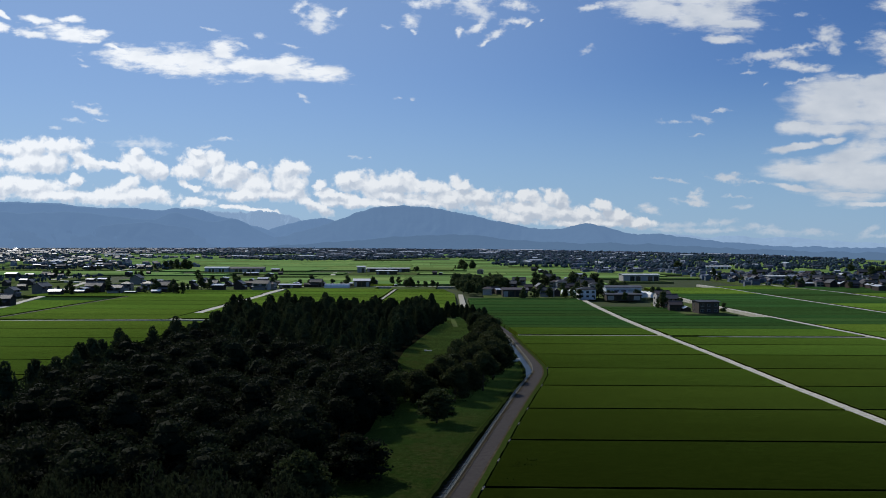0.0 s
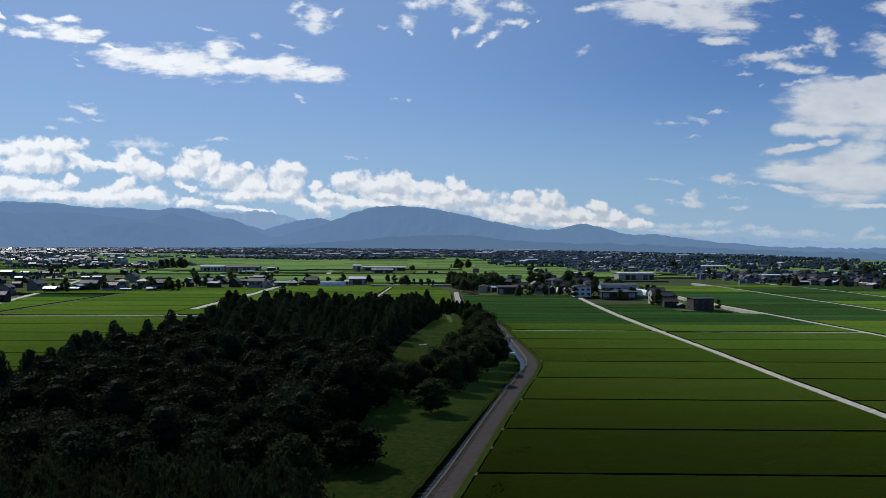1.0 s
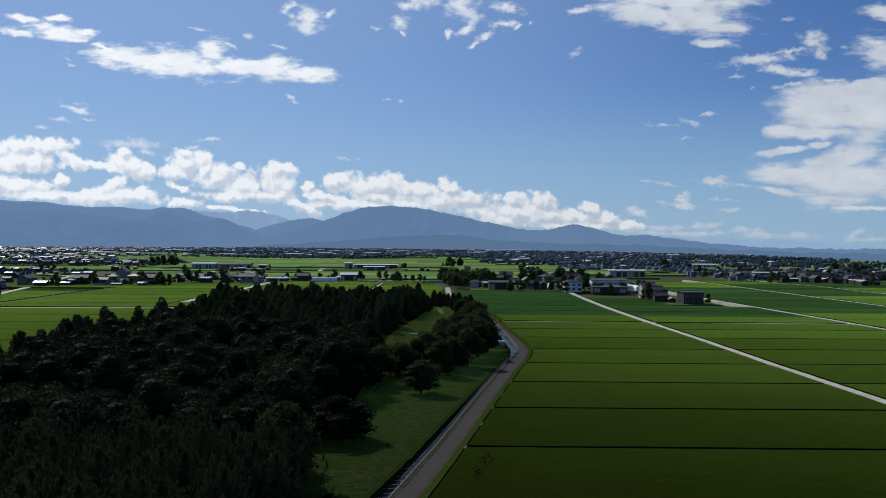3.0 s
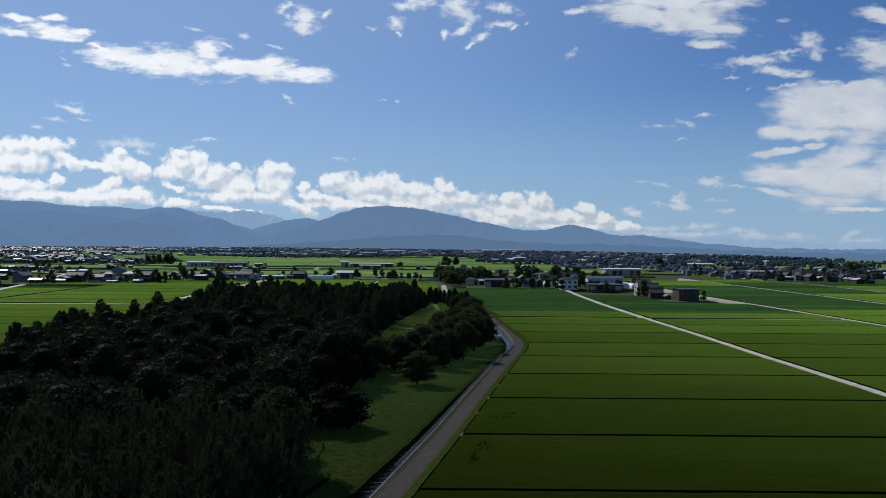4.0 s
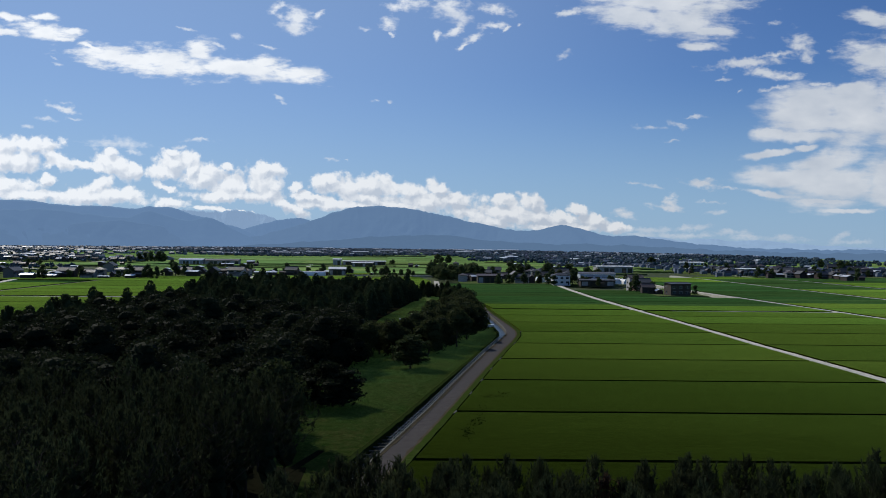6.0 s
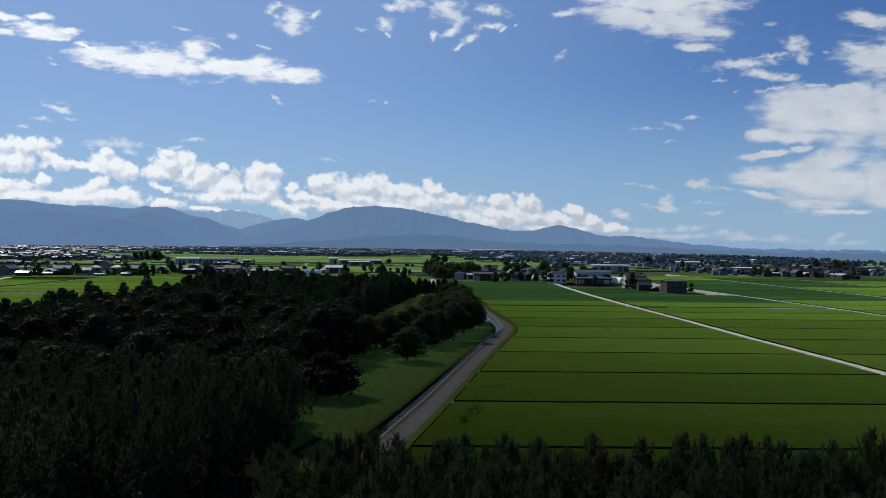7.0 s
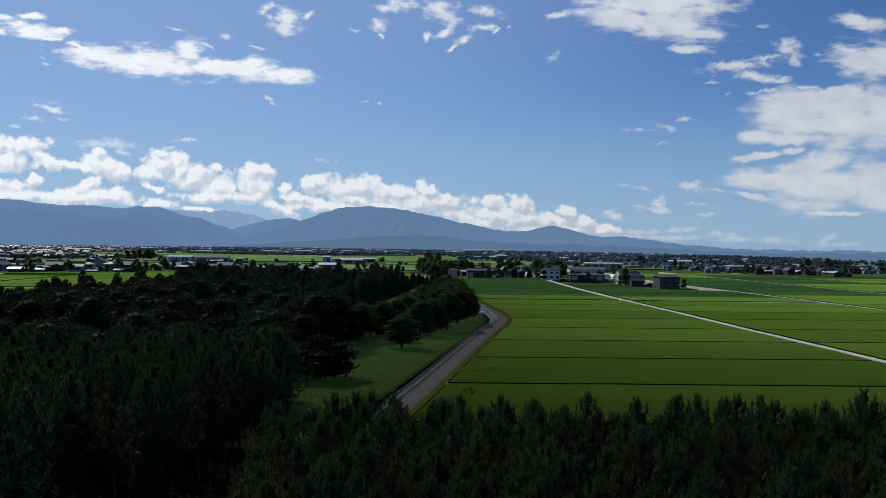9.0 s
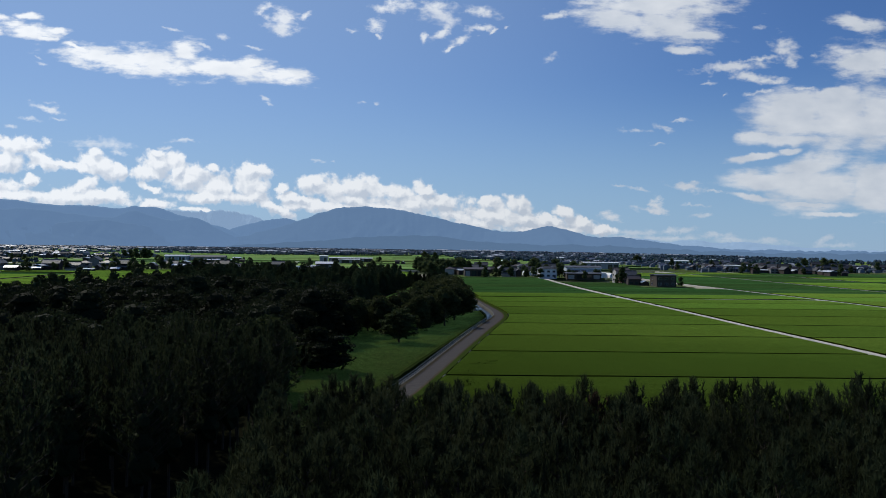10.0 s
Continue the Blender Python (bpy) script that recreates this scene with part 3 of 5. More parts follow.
EAST = [(171, 130), (166, 220), (160.7, 285), (156.5, 330), (151.5, 380), (146.5, 427), (142, 505), (141, 560)]
EAST2 = [(232, 200), (226, 330), (221, 405), (213, 513), (205, 640), (200, 690)]
EAST3 = [(290, 330), (277, 510), (274, 590), (264, 650), (258, 700)]
lane(TRACK, 2.8, "straight pale concrete farm track between rice paddies")
lane(EAST, 3.0, "pale concrete farm lane past the dark house")
lane(EAST2, 3.2, "pale straight concrete lane across green fields")
lane(EAST3, 3.4, "pale concrete lane beside the eastern village")
lane([(21, 293), (78, 292), (160, 290), (232, 288)], 2.2, "narrow pale cross lane between two rows of paddies", z=0.03)
lane([(-252, 380), (-262, 425), (-293.5, 545), (-342, 706), (-399, 760), (-447, 1091)], 4.5, "pale grey village road between houses and fields")
lane([(-139.5, 352), (-140, 440), (-140, 495), (-143, 610)], 5.2, "pale concrete lane leading into the western hamlet")
lane([(-420, 343), (-220, 347), (-122, 354), (-116, 356)], 2.4, "narrow pale lane across western paddies")
lane([(-116, 640), (-120, 671), (-157, 968)], 5.0, "pale straight farm road running to the plain")
lane([(-314, 1729), (-149, 1069)], 5.0, "pale far farm road crossing the plain")
lane([(-60, 1240), (150, 1010)], 5.0, "pale far lane crossing bright fields")
lane([(-300, 640), (-118, 648), (-14, 652), (30, 655)], 3.0, "narrow village lane past sheds", z=0.03)
lane([(-193, 452), (-200, 520)], 2.0, "narrow dirt path between paddies", DIRT)
lane([(-228.7, 200), (-228.7, 546)], 4.6, "weedy green margin along an earth path", WEEDS, z=0.02, name="path_margin")
lane([(-228.9, 200), (-228.5, 300), (-228.9, 434), (-228.6, 546)], 1.6, "brown bare earth path between paddies", DIRT, z=0.1)
lane([(-54.5, 390), (-54.5, 608)], 4.4, "weedy green margin along a narrow lane", WEEDS, z=0.02, name="path_margin")
lane([(-54.8, 390), (-54.3, 500), (-54.6, 608)], 1.8, "narrow grey concrete lane between paddies", CONCRETE, z=0.1)

# ---- fields ----
def edges_x(points):
    ys, xs = [p[1] for p in points], [p[0] for p in points]
    return lambda y: lerp(y, ys, xs)


track_x, east_x, east2_x, east3_x = edges_x(TRACK), edges_x(EAST), edges_x(EAST2), edges_x(EAST3)


def field(edge_a, edge_b, y0, y1, mat, height, label, category):
    """One planted field; the crop is a low slab with a slightly uneven top."""
    steps = max(1, int((y1 - y0) / 7))
    ys = [y0 + (y1 - y0) * i / steps for i in range(steps + 1)]
    v, f = [], []
    cols = 10
    for y in ys:
        a, b = edge_a(y), edge_b(y)
        for c in range(cols + 1):
            x = a + (b - a) * c / cols
            v.append((x, y, height + 0.05 * noise.noise((x * 0.08, y * 0.08, 2.0))))
    w = cols + 1
    for r in range(steps):
        for c in range(cols):
            f.append((r * w + c, r * w + c + 1, (r + 1) * w + c + 1, (r + 1) * w + c))
    rim = [c for c in range(w)] + [r * w + cols for r in range(1, steps + 1)] + [steps * w + c for c in range(cols - 1, -1, -1)] + [r * w for r in range(steps - 1, 0, -1)]
    k = len(v)
    v += [(v[i][0], v[i][1], GROUND_Z) for i in rim]
    f += [(k + i, k + (i + 1) % len(rim), rim[(i + 1) % len(rim)], rim[i]) for i in range(len(rim))]
    t = thing("rice_paddy" if mat is RICE else "soybean_field", label, category, "fields of the plain")
    part("crop", mesh_of("crop", v, f, mat), mat, t)
    v, f, cuts = [], [], cols * 3
    a, c = edge_a(y0), edge_b(y0)
    for i in range(cuts + 1):
        x = a + (c - a) * i / cuts
        h, w = 0.10 + 0.07 * noise.noise((x * 0.2, y0, 4.0)), 0.10 * noise.noise((x * 0.33, y0, 9.0))
        v += [(x, y0 - 1.25, GROUND_Z), (x, y0 - 1.24, -0.1), (x, y0 - 0.72 - w, h), (x, y0 - 0.4 + w, h), (x, y0 - 0.01, -0.1), (x, y0, GROUND_Z)]
    for i in range(cuts):
        f += [(6 * i + k, 6 * i + 6 + k, 6 * i + 7 + k, 6 * i + 1 + k) for k in range(5)]
    bund = mesh_of("bund", v, f, WEEDS)
    part("bund", bund, WEEDS, t)


RICE_LABEL = "bright green rice paddy with a dark bund edge"
SOY_LABEL = "dark bluish-green soybean field in long rows"


def column(edge_a, edge_b, rows, soy=()):
    for i, (y0, y1) in enumerate(rows):
        if i in soy:
            cut = y0 + (y1 - y0) * (0.42 + 0.16 * ((i * 7) % 3) / 2)
            field(edge_a, edge_b, y0 + 0.6, cut - 0.4, SOY, 0.25, SOY_LABEL, "soybean field")
            field(edge_a, edge_b, cut + 0.4, y1 - 0.6, SOY, 0.25, SOY_LABEL, "soybean field")
        else:
            field(edge_a, edge_b, y0 + 0.6, y1 - 0.6, RICE, 0.3, RICE_LABEL, "rice paddy")


def steps(*ys):
    return list(zip(ys, ys[1:]))


# south-east block, between road and track
column(lambda y: road_right(y) + 1.02, lambda y: track_x(y) - 1.8, steps(16.5, 34.5, 51, 80.8, 112, 142.5, 173, 203.5, 234, 262, 290.5))
column(lambda y: road_right(y) + 2.5, lambda y: track_x(y) - 2.4, steps(293.5, 321, 346, 378, 410, 452, 492), soy=(1, 2, 3, 4, 5))
column(lambda y: track_x(y) + 1.8, lambda y: east_x(y) - 2.2, steps(23.5, 52, 81.5, 112.5, 143, 173.5, 204, 234, 262, 286))
column(lambda y: track_x(y) + 2.4, lambda y: min(east_x(y) - 2.2, 122 if y > 380 else 999), steps(291, 318, 345, 382), soy=(1, 2))
column(lambda y: track_x(y) + 2.4, lambda y: 112, steps(382, 410, 440), soy=(0, 1))
column(lambda y: east_x(y) + 2.2, lambda y: east2_x(y) - 2.2, steps(130, 160, 190, 220, 250, 280, 310, 340, 370, 400, 440, 480, 520, 560, 600, 640), soy=(7, 8, 9, 10, 11, 12))
column(lambda y: east2_x(y) + 2.2, lambda y: east3_x(y) - 2.2, steps(200, 230, 260, 290, 320, 350, 380, 410, 440, 470, 500, 540, 580, 620, 660), soy=(5, 9, 10, 11, 12))
column(lambda y: east3_x(y) + 2.5, lambda y: 400.0, steps(330, 370, 410, 450, 490, 530, 570, 610, 660), soy=(3, 6, 7))
# north block
column(lambda y: -52.0, lambda y: road_left(y) - 2.5, steps(392, 425, 455, 485, 515, 545, 575, 608))
column(lambda y: road_right(y) + 2.5, lambda y: 72.0, steps(492.5, 508), soy=(0,))
column(lambda y: -137.0, lambda y: -57.0, steps(392, 425, 455, 485, 515, 545, 575, 615))
# west block
column(lambda y: -226.0, lambda y: -121.0, steps(96, 126, 156, 186, 216, 248.5, 276, 309, 344.5))
column(lambda y: -226.0, lambda y: -143.0, steps(353, 380, 412, 446, 478, 512, 546))
column(lambda y: -330.0, lambda y: -231.5, steps(216, 248.5, 276, 309, 341))
column(lambda y: lerp(y, [350, 425, 545], [-252, -258, -289]), lambda y: -231.5, steps(351, 380, 412, 446, 478, 505), soy=(4,))
column(lambda y: -142.0, lambda y: -121.0, steps(359, 390))

column(lambda y: -214.0, lambda y: -145.0, steps(546, 568, 590))
column(lambda y: -140.0, lambda y: -62.0, steps(656, 688))
column(lambda y: -214.0, lambda y: -62.0, steps(670, 690))
column(lambda y: -300.0, lambda y: -216.0, steps(520, 546, 564))

# ---- far plain ----
rng = random.Random(5)
HAMLETS = [(12, 514, 118, 690), (112, 392, 140, 470), (-214, 592, -148, 668), (-146, 618, -72, 676), (-60, 612, -24, 660), (-135, 890, -55, 1000), (240, 672, 470, 900), (140, 735, 190, 780),
           (-320, 940, -235, 975), (-620, 1020, -390, 1190), (-470, 700, -375, 840), (-305, 530, -214, 690), (-346, 466, -305, 700), (-245, 828, -195, 890), (-304, 425, -262, 466), (-400, 630, -347, 699)]


def inside(x, y, grow=0):
    return any(a - grow < x < c + grow and b - grow < y < d + grow for a, b, c, d in HAMLETS)


def build_far_fields():
    v, f = [], []
    y = 690.0
    while y < 3300:
        depth = rng.choice((30, 40, 60)) if y < 1600 else rng.choice((60, 90, 130))
        half = 0.62 * (y + 60)
        x = -half - rng.random() * 60
        while x < half:
            width = rng.choice((85, 100, 110)) if y < 1600 else rng.choice((110, 180, 240))
            cx, cy = x + width / 2, y + depth / 2
            if not inside(cx, cy, 22) and rng.random() < (0.99 if y < 1500 else 0.9 if y < 2200 else 0.4):
                a, b, c, d, z = x + 0.6, y + 0.2, x + width - 0.6, y + depth - 0.2, rng.uniform(0.08, 0.2)
                k = len(v)
                v += [(a, b, GROUND_Z), (c, b, GROUND_Z), (c, d, GROUND_Z), (a, d, GROUND_Z), (a, b, z), (c, b, z), (c, d, z), (a, d, z)]
                f += [(k + 4, k + 5, k + 6, k + 7), (k, k + 1, k + 5, k + 4), (k + 1, k + 2, k + 6, k + 5), (k + 2, k + 3, k + 7, k + 6), (k + 3, k, k + 4, k + 7)]
            x += width
        y += depth
    tagged(new("far_fields", mesh_of("far_fields", v, f, HAZED_FIELDS)), "patchwork of green fields over the far plain", "fields", kind="stuff")


build_far_fields()
for x0, y0, x1, y1 in HAMLETS:
    s = Shape().prism([(x0, y0), (x1, y0), (x1, y1), (x0, y1)], GROUND_Z, -0.02)
    tagged(new("pavement", s.mesh("pavement", YARD)), "grey-green yards and gravel between the houses", "yard", kind="structure")


# ---- mountains ----
def ridge(name, crest, far_near, depth, mat, label, seed, rough=1.0):
    """A mountain range: bearing and height in degrees along its crest, seen from over the plain, at a distance that may change with bearing."""
    bearings, heights = [c[0] for c in crest], [c[1] for c in crest]
    cols, rows = 340, 26
    v, f = [], []
    for i in range(cols + 1):
        b = bearings[0] + (bearings[-1] - bearings[0]) * i / cols
        dist = lerp(b, far_near[0], far_near[1])
        el = lerp(b, bearings, heights) * 0.5 + 0.25 * (lerp(b - 0.25, bearings, heights) + lerp(b + 0.25, bearings, heights))
        top = 38 + dist * math.tan(radians(el)) + rough * 7.0 * noise.fractal((b * 0.7, seed, 0), 0.62, 2.2, 7)
        top = max(top, 2.0)
        for j in range(rows + 1):
            t = j / rows
            if j == 0:
                r, z = dist + 60, -5.0
            else:
                t = (j - 1) / (rows - 1)
                sway = 0.8 * noise.noise((b * 0.5, t * 2.0, seed))
                fold = noise.fractal((b * 0.75 + sway, t * depth / 220 + seed, 3.0), 0.85, 2.15, 7)
                r = dist - depth * t
                z = -4 + (top + 4) * (1 - t) ** 1.1 + rough * 0.10 * (top + 4) * fold * math.sin(math.pi * t)
            v.append((r * math.sin(radians(b)), -49 + r * math.cos(radians(b)), z))
    w = rows + 1
    for i in range(cols):
        for j in range(rows):
            f.append((i * w + j, i * w + j + 1, (i + 1) * w + j + 1, (i + 1) * w + j))
    tagged(new(name, mesh_of(name, v, f, mat, None, True)), label, "mountains", kind="structure")


# Blue emission on the slopes, standing in for haze before them
HAZE_GLOW = (0.20, 0.345, 0.60)
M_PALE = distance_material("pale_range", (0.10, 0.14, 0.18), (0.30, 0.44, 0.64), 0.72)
M_FAR = distance_material("far_range", (0.030, 0.045, 0.058), HAZE_GLOW, 0.60)
M_SPUR = distance_material("spur_range", (0.024, 0.038, 0.048), HAZE_GLOW, 0.57)
M_MAIN = distance_material("main_range", (0.024, 0.037, 0.046), HAZE_GLOW, 0.54)
M_FOOT = distance_material("foothills", (0.018, 0.030, 0.034), HAZE_GLOW, 0.44)
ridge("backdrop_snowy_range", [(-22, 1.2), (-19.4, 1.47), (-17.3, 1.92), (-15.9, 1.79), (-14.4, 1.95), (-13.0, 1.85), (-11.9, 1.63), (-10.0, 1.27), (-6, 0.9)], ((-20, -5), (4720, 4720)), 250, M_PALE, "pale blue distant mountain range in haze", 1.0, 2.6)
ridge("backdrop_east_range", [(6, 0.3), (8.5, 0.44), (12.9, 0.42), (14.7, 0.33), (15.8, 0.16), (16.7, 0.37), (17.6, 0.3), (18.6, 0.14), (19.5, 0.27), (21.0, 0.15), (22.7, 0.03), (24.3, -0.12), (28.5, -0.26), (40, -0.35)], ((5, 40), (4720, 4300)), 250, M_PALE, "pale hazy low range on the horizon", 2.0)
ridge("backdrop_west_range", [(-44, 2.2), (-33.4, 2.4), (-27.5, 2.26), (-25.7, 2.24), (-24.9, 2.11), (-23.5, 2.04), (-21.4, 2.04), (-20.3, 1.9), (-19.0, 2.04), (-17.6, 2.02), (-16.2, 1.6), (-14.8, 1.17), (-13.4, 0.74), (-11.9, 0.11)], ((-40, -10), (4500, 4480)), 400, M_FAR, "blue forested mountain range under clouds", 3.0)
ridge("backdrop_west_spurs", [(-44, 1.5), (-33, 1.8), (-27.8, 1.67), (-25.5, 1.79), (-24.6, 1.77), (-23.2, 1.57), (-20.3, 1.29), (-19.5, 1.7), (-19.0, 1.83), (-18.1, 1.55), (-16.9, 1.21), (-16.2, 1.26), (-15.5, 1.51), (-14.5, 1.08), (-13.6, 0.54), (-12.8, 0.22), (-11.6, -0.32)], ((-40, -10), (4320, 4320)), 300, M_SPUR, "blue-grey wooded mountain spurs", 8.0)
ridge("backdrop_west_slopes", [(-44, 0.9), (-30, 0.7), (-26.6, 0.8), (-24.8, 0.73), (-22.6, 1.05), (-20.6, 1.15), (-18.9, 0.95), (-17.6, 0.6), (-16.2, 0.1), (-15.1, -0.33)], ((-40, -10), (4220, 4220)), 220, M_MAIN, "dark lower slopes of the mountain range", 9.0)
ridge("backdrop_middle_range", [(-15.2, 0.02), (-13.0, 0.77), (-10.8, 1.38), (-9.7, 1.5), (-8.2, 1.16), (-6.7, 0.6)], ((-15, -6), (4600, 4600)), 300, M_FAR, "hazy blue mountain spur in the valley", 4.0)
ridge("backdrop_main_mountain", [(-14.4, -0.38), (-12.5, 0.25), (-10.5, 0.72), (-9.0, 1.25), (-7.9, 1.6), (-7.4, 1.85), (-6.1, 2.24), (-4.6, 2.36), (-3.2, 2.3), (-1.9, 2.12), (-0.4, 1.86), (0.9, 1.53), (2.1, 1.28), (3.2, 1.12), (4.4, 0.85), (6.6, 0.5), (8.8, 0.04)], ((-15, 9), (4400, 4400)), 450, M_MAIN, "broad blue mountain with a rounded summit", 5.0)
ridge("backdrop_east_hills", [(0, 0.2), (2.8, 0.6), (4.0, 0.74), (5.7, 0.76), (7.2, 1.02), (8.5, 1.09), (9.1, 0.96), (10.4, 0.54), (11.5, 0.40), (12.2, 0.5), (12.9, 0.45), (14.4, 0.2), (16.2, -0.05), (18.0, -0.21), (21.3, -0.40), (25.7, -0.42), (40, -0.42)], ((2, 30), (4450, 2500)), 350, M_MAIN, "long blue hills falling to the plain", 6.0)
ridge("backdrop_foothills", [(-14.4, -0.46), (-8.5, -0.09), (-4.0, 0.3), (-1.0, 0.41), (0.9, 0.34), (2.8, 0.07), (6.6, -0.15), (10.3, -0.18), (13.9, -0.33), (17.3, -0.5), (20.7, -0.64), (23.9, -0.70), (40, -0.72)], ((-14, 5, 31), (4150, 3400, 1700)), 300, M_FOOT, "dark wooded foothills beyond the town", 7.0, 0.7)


# ---- trees ----
def tuft_mesh(name, centres, sizes, ways, mat, rand, blades=3, slim=0.35, spread=0.7):
    """Many small pointed leaf sprays, each of a few bent blades."""
    v, f = [], []
    for c, s, w in zip(centres, sizes, ways):
        for _ in range(blades):
            d = Vector(w) + Vector((rand.gauss(0, spread), rand.gauss(0, spread), rand.gauss(0, spread)))
            d.normalize()
            side = d.cross(Vector((rand.gauss(0, 1), rand.gauss(0, 1), rand.gauss(0, 1)))).normalized() * s * slim
            root = Vector(c) - d * s * 0.2
            k = len(v)
            v += [root + side * 1.15, root - side * 1.15, Vector(c) + d * s]
            f += [(k, k + 1, k + 2)]
    return mesh_of(name, v, f, mat)


def blob(shape, c, r, rand, squash=0.8, sides=7, rings=4):
    """A rough inner mass that keeps a crown from being see-through."""
    vs = [(c[0], c[1], c[2] + r * squash)]
    for i in range(1, rings):
        a = math.pi * i / rings
        for j in range(sides):
            b = 2 * math.pi * (j + 0.5 * (i % 2)) / sides
            q = r * rand.uniform(0.82, 1.1)
            vs.append((c[0] + q * math.sin(a) * math.cos(b), c[1] + q * math.sin(a) * math.sin(b), c[2] + q * squash * math.cos(a)))
    vs.append((c[0], c[1], c[2] - r * squash))
    fs = [(0, 1 + j, 1 + (j + 1) % sides) for j in range(sides)]
    for i in range(rings - 2):
        for j in range(sides):
            a, b = 1 + i * sides + j, 1 + i * sides + (j + 1) % sides
            fs.append((a, a + sides, b + sides, b))
    last = len(vs) - 1
    fs += [(last, last - sides + (j + 1) % sides, last - sides + j) for j in range(sides)]
    shape.poly(vs, fs)


def joined(name, meshes, mat):
    v, f = [], []
    for me in meshes:
        k = len(v)
        v += [tuple(x.co) for x in me.vertices]
        f += [tuple(i + k for i in p.vertices) for p in me.polygons]
        bpy.data.meshes.remove(me)
    return mesh_of(name, v, f, mat)


def trunk_shape(height, r, rand, limbs, limb_len, low, rise=0.5):
    s = Shape()
    p, bend = Vector((0, 0, -0.1)), Vector((0, 0, 0))
    nodes, k = [p.copy()], 4
    for i in range(k):
        q = Vector((rand.gauss(0, 0.12) * r * 4, rand.gauss(0, 0.12) * r * 4, height * (i + 1) / k))
        s.tube(p, q, r * (1 - i / k * 0.8), r * (1 - (i + 1) / k * 0.8), 7)
        p = q
        nodes.append(q.copy())
    for i in range(limbs):
        h = height * rand.uniform(low, 0.95)
        b = rand.uniform(0, 6.283)
        at = Vector((0, 0, h))
        n = limb_len * rand.uniform(0.6, 1.0) * (1.1 - h / height * 0.6)
        end = at + Vector((math.cos(b) * n, math.sin(b) * n, n * rise))
        s.tube(at, end, r * 0.35, r * 0.08, 5)
    return s


def cedar(seed, height):
    rand = random.Random(seed)
    t = thing("cedar", "tall dark conical cedar tree in a dense grove", "tree", "grove trees")
    part("trunk", trunk_shape(height * 0.9, 0.22, rand, 6, 1.2, 0.3, 0.1), BARK, t)
    inner = Shape()
    width = height * rand.uniform(0.27, 0.34)
    for i in range(6):
        z = height * (0.22 + 0.12 * i)
        blob(inner, (0, 0, z), width * 0.82 * (1 - i / 7.5) ** 0.8, rand, 1.2, 7, 4)
    cs, ss, ws = [], [], []
    for i in range(420):
        u = rand.random() ** 0.85
        z = height * (0.14 + 0.86 * u)
        r = width * (1 - u) ** 0.62 * rand.uniform(0.75, 1.12) + 0.08
        b = rand.uniform(0, 6.283)
        cs.append((r * math.cos(b), r * math.sin(b), z))
        ss.append(rand.uniform(0.45, 0.95) * (1 - 0.4 * u))
        ws.append((math.cos(b) * 0.9, math.sin(b) * 0.9, 0.5 + u))
    part("crown", joined("crown", [inner.mesh("inner", CEDAR), tuft_mesh("sprays", cs, ss, ws, CEDAR, rand, 3, 0.3, 0.45)], CEDAR), CEDAR, t)
    return t


def broadleaf(seed, height, spread, name="broadleaf_tree", label="dark green broadleaf tree with a rounded uneven crown", low=0.3, leaves=1300, leaf=0.42, mat=None):
    rand = random.Random(seed)
    mat = mat or LEAF
    t = thing(name, label, "tree", "park trees")
    part("trunk", trunk_shape(height * 0.8, 0.05 * height * 0.55, rand, 9, spread * 0.8, low, 0.55), BARK, t)
    inner, lobes = Shape(), []
    for i in range(13):
        a, u = rand.uniform(0, 6.283), rand.random()
        z = height * (low + 0.12 + (0.80 - low) * u)
        wide = spread * math.sin(math.pi * min(1, 0.30 + 0.62 * u)) * 0.72
        d = wide * rand.uniform(0.35, 1.0)
        r = spread * rand.uniform(0.26, 0.42)
        lobes.append((Vector((d * math.cos(a), d * math.sin(a), z)), r))
    lobes.append((Vector((0, 0, height * 0.78)), spread * 0.42))
    for c, r in lobes:
        blob(inner, c, r * 0.80, rand, 0.75)
    cs, ss, ws = [], [], []
    for i in range(leaves):
        c, r = rand.choice(lobes)
        d = Vector((rand.gauss(0, 1), rand.gauss(0, 1), rand.gauss(0.25, 1))).normalized()
        q = c + Vector((d.x * r, d.y * r, d.z * r * 0.78)) * rand.uniform(0.86, 1.12)
        cs.append(q), ss.append(leaf * rand.uniform(0.6, 1.25)), ws.append(d)
    part("crown", joined("crown", [inner.mesh("inner", mat), tuft_mesh("leaves", cs, ss, ws, mat, rand, 1, 0.5, 0.8)], mat), mat, t)
    return t


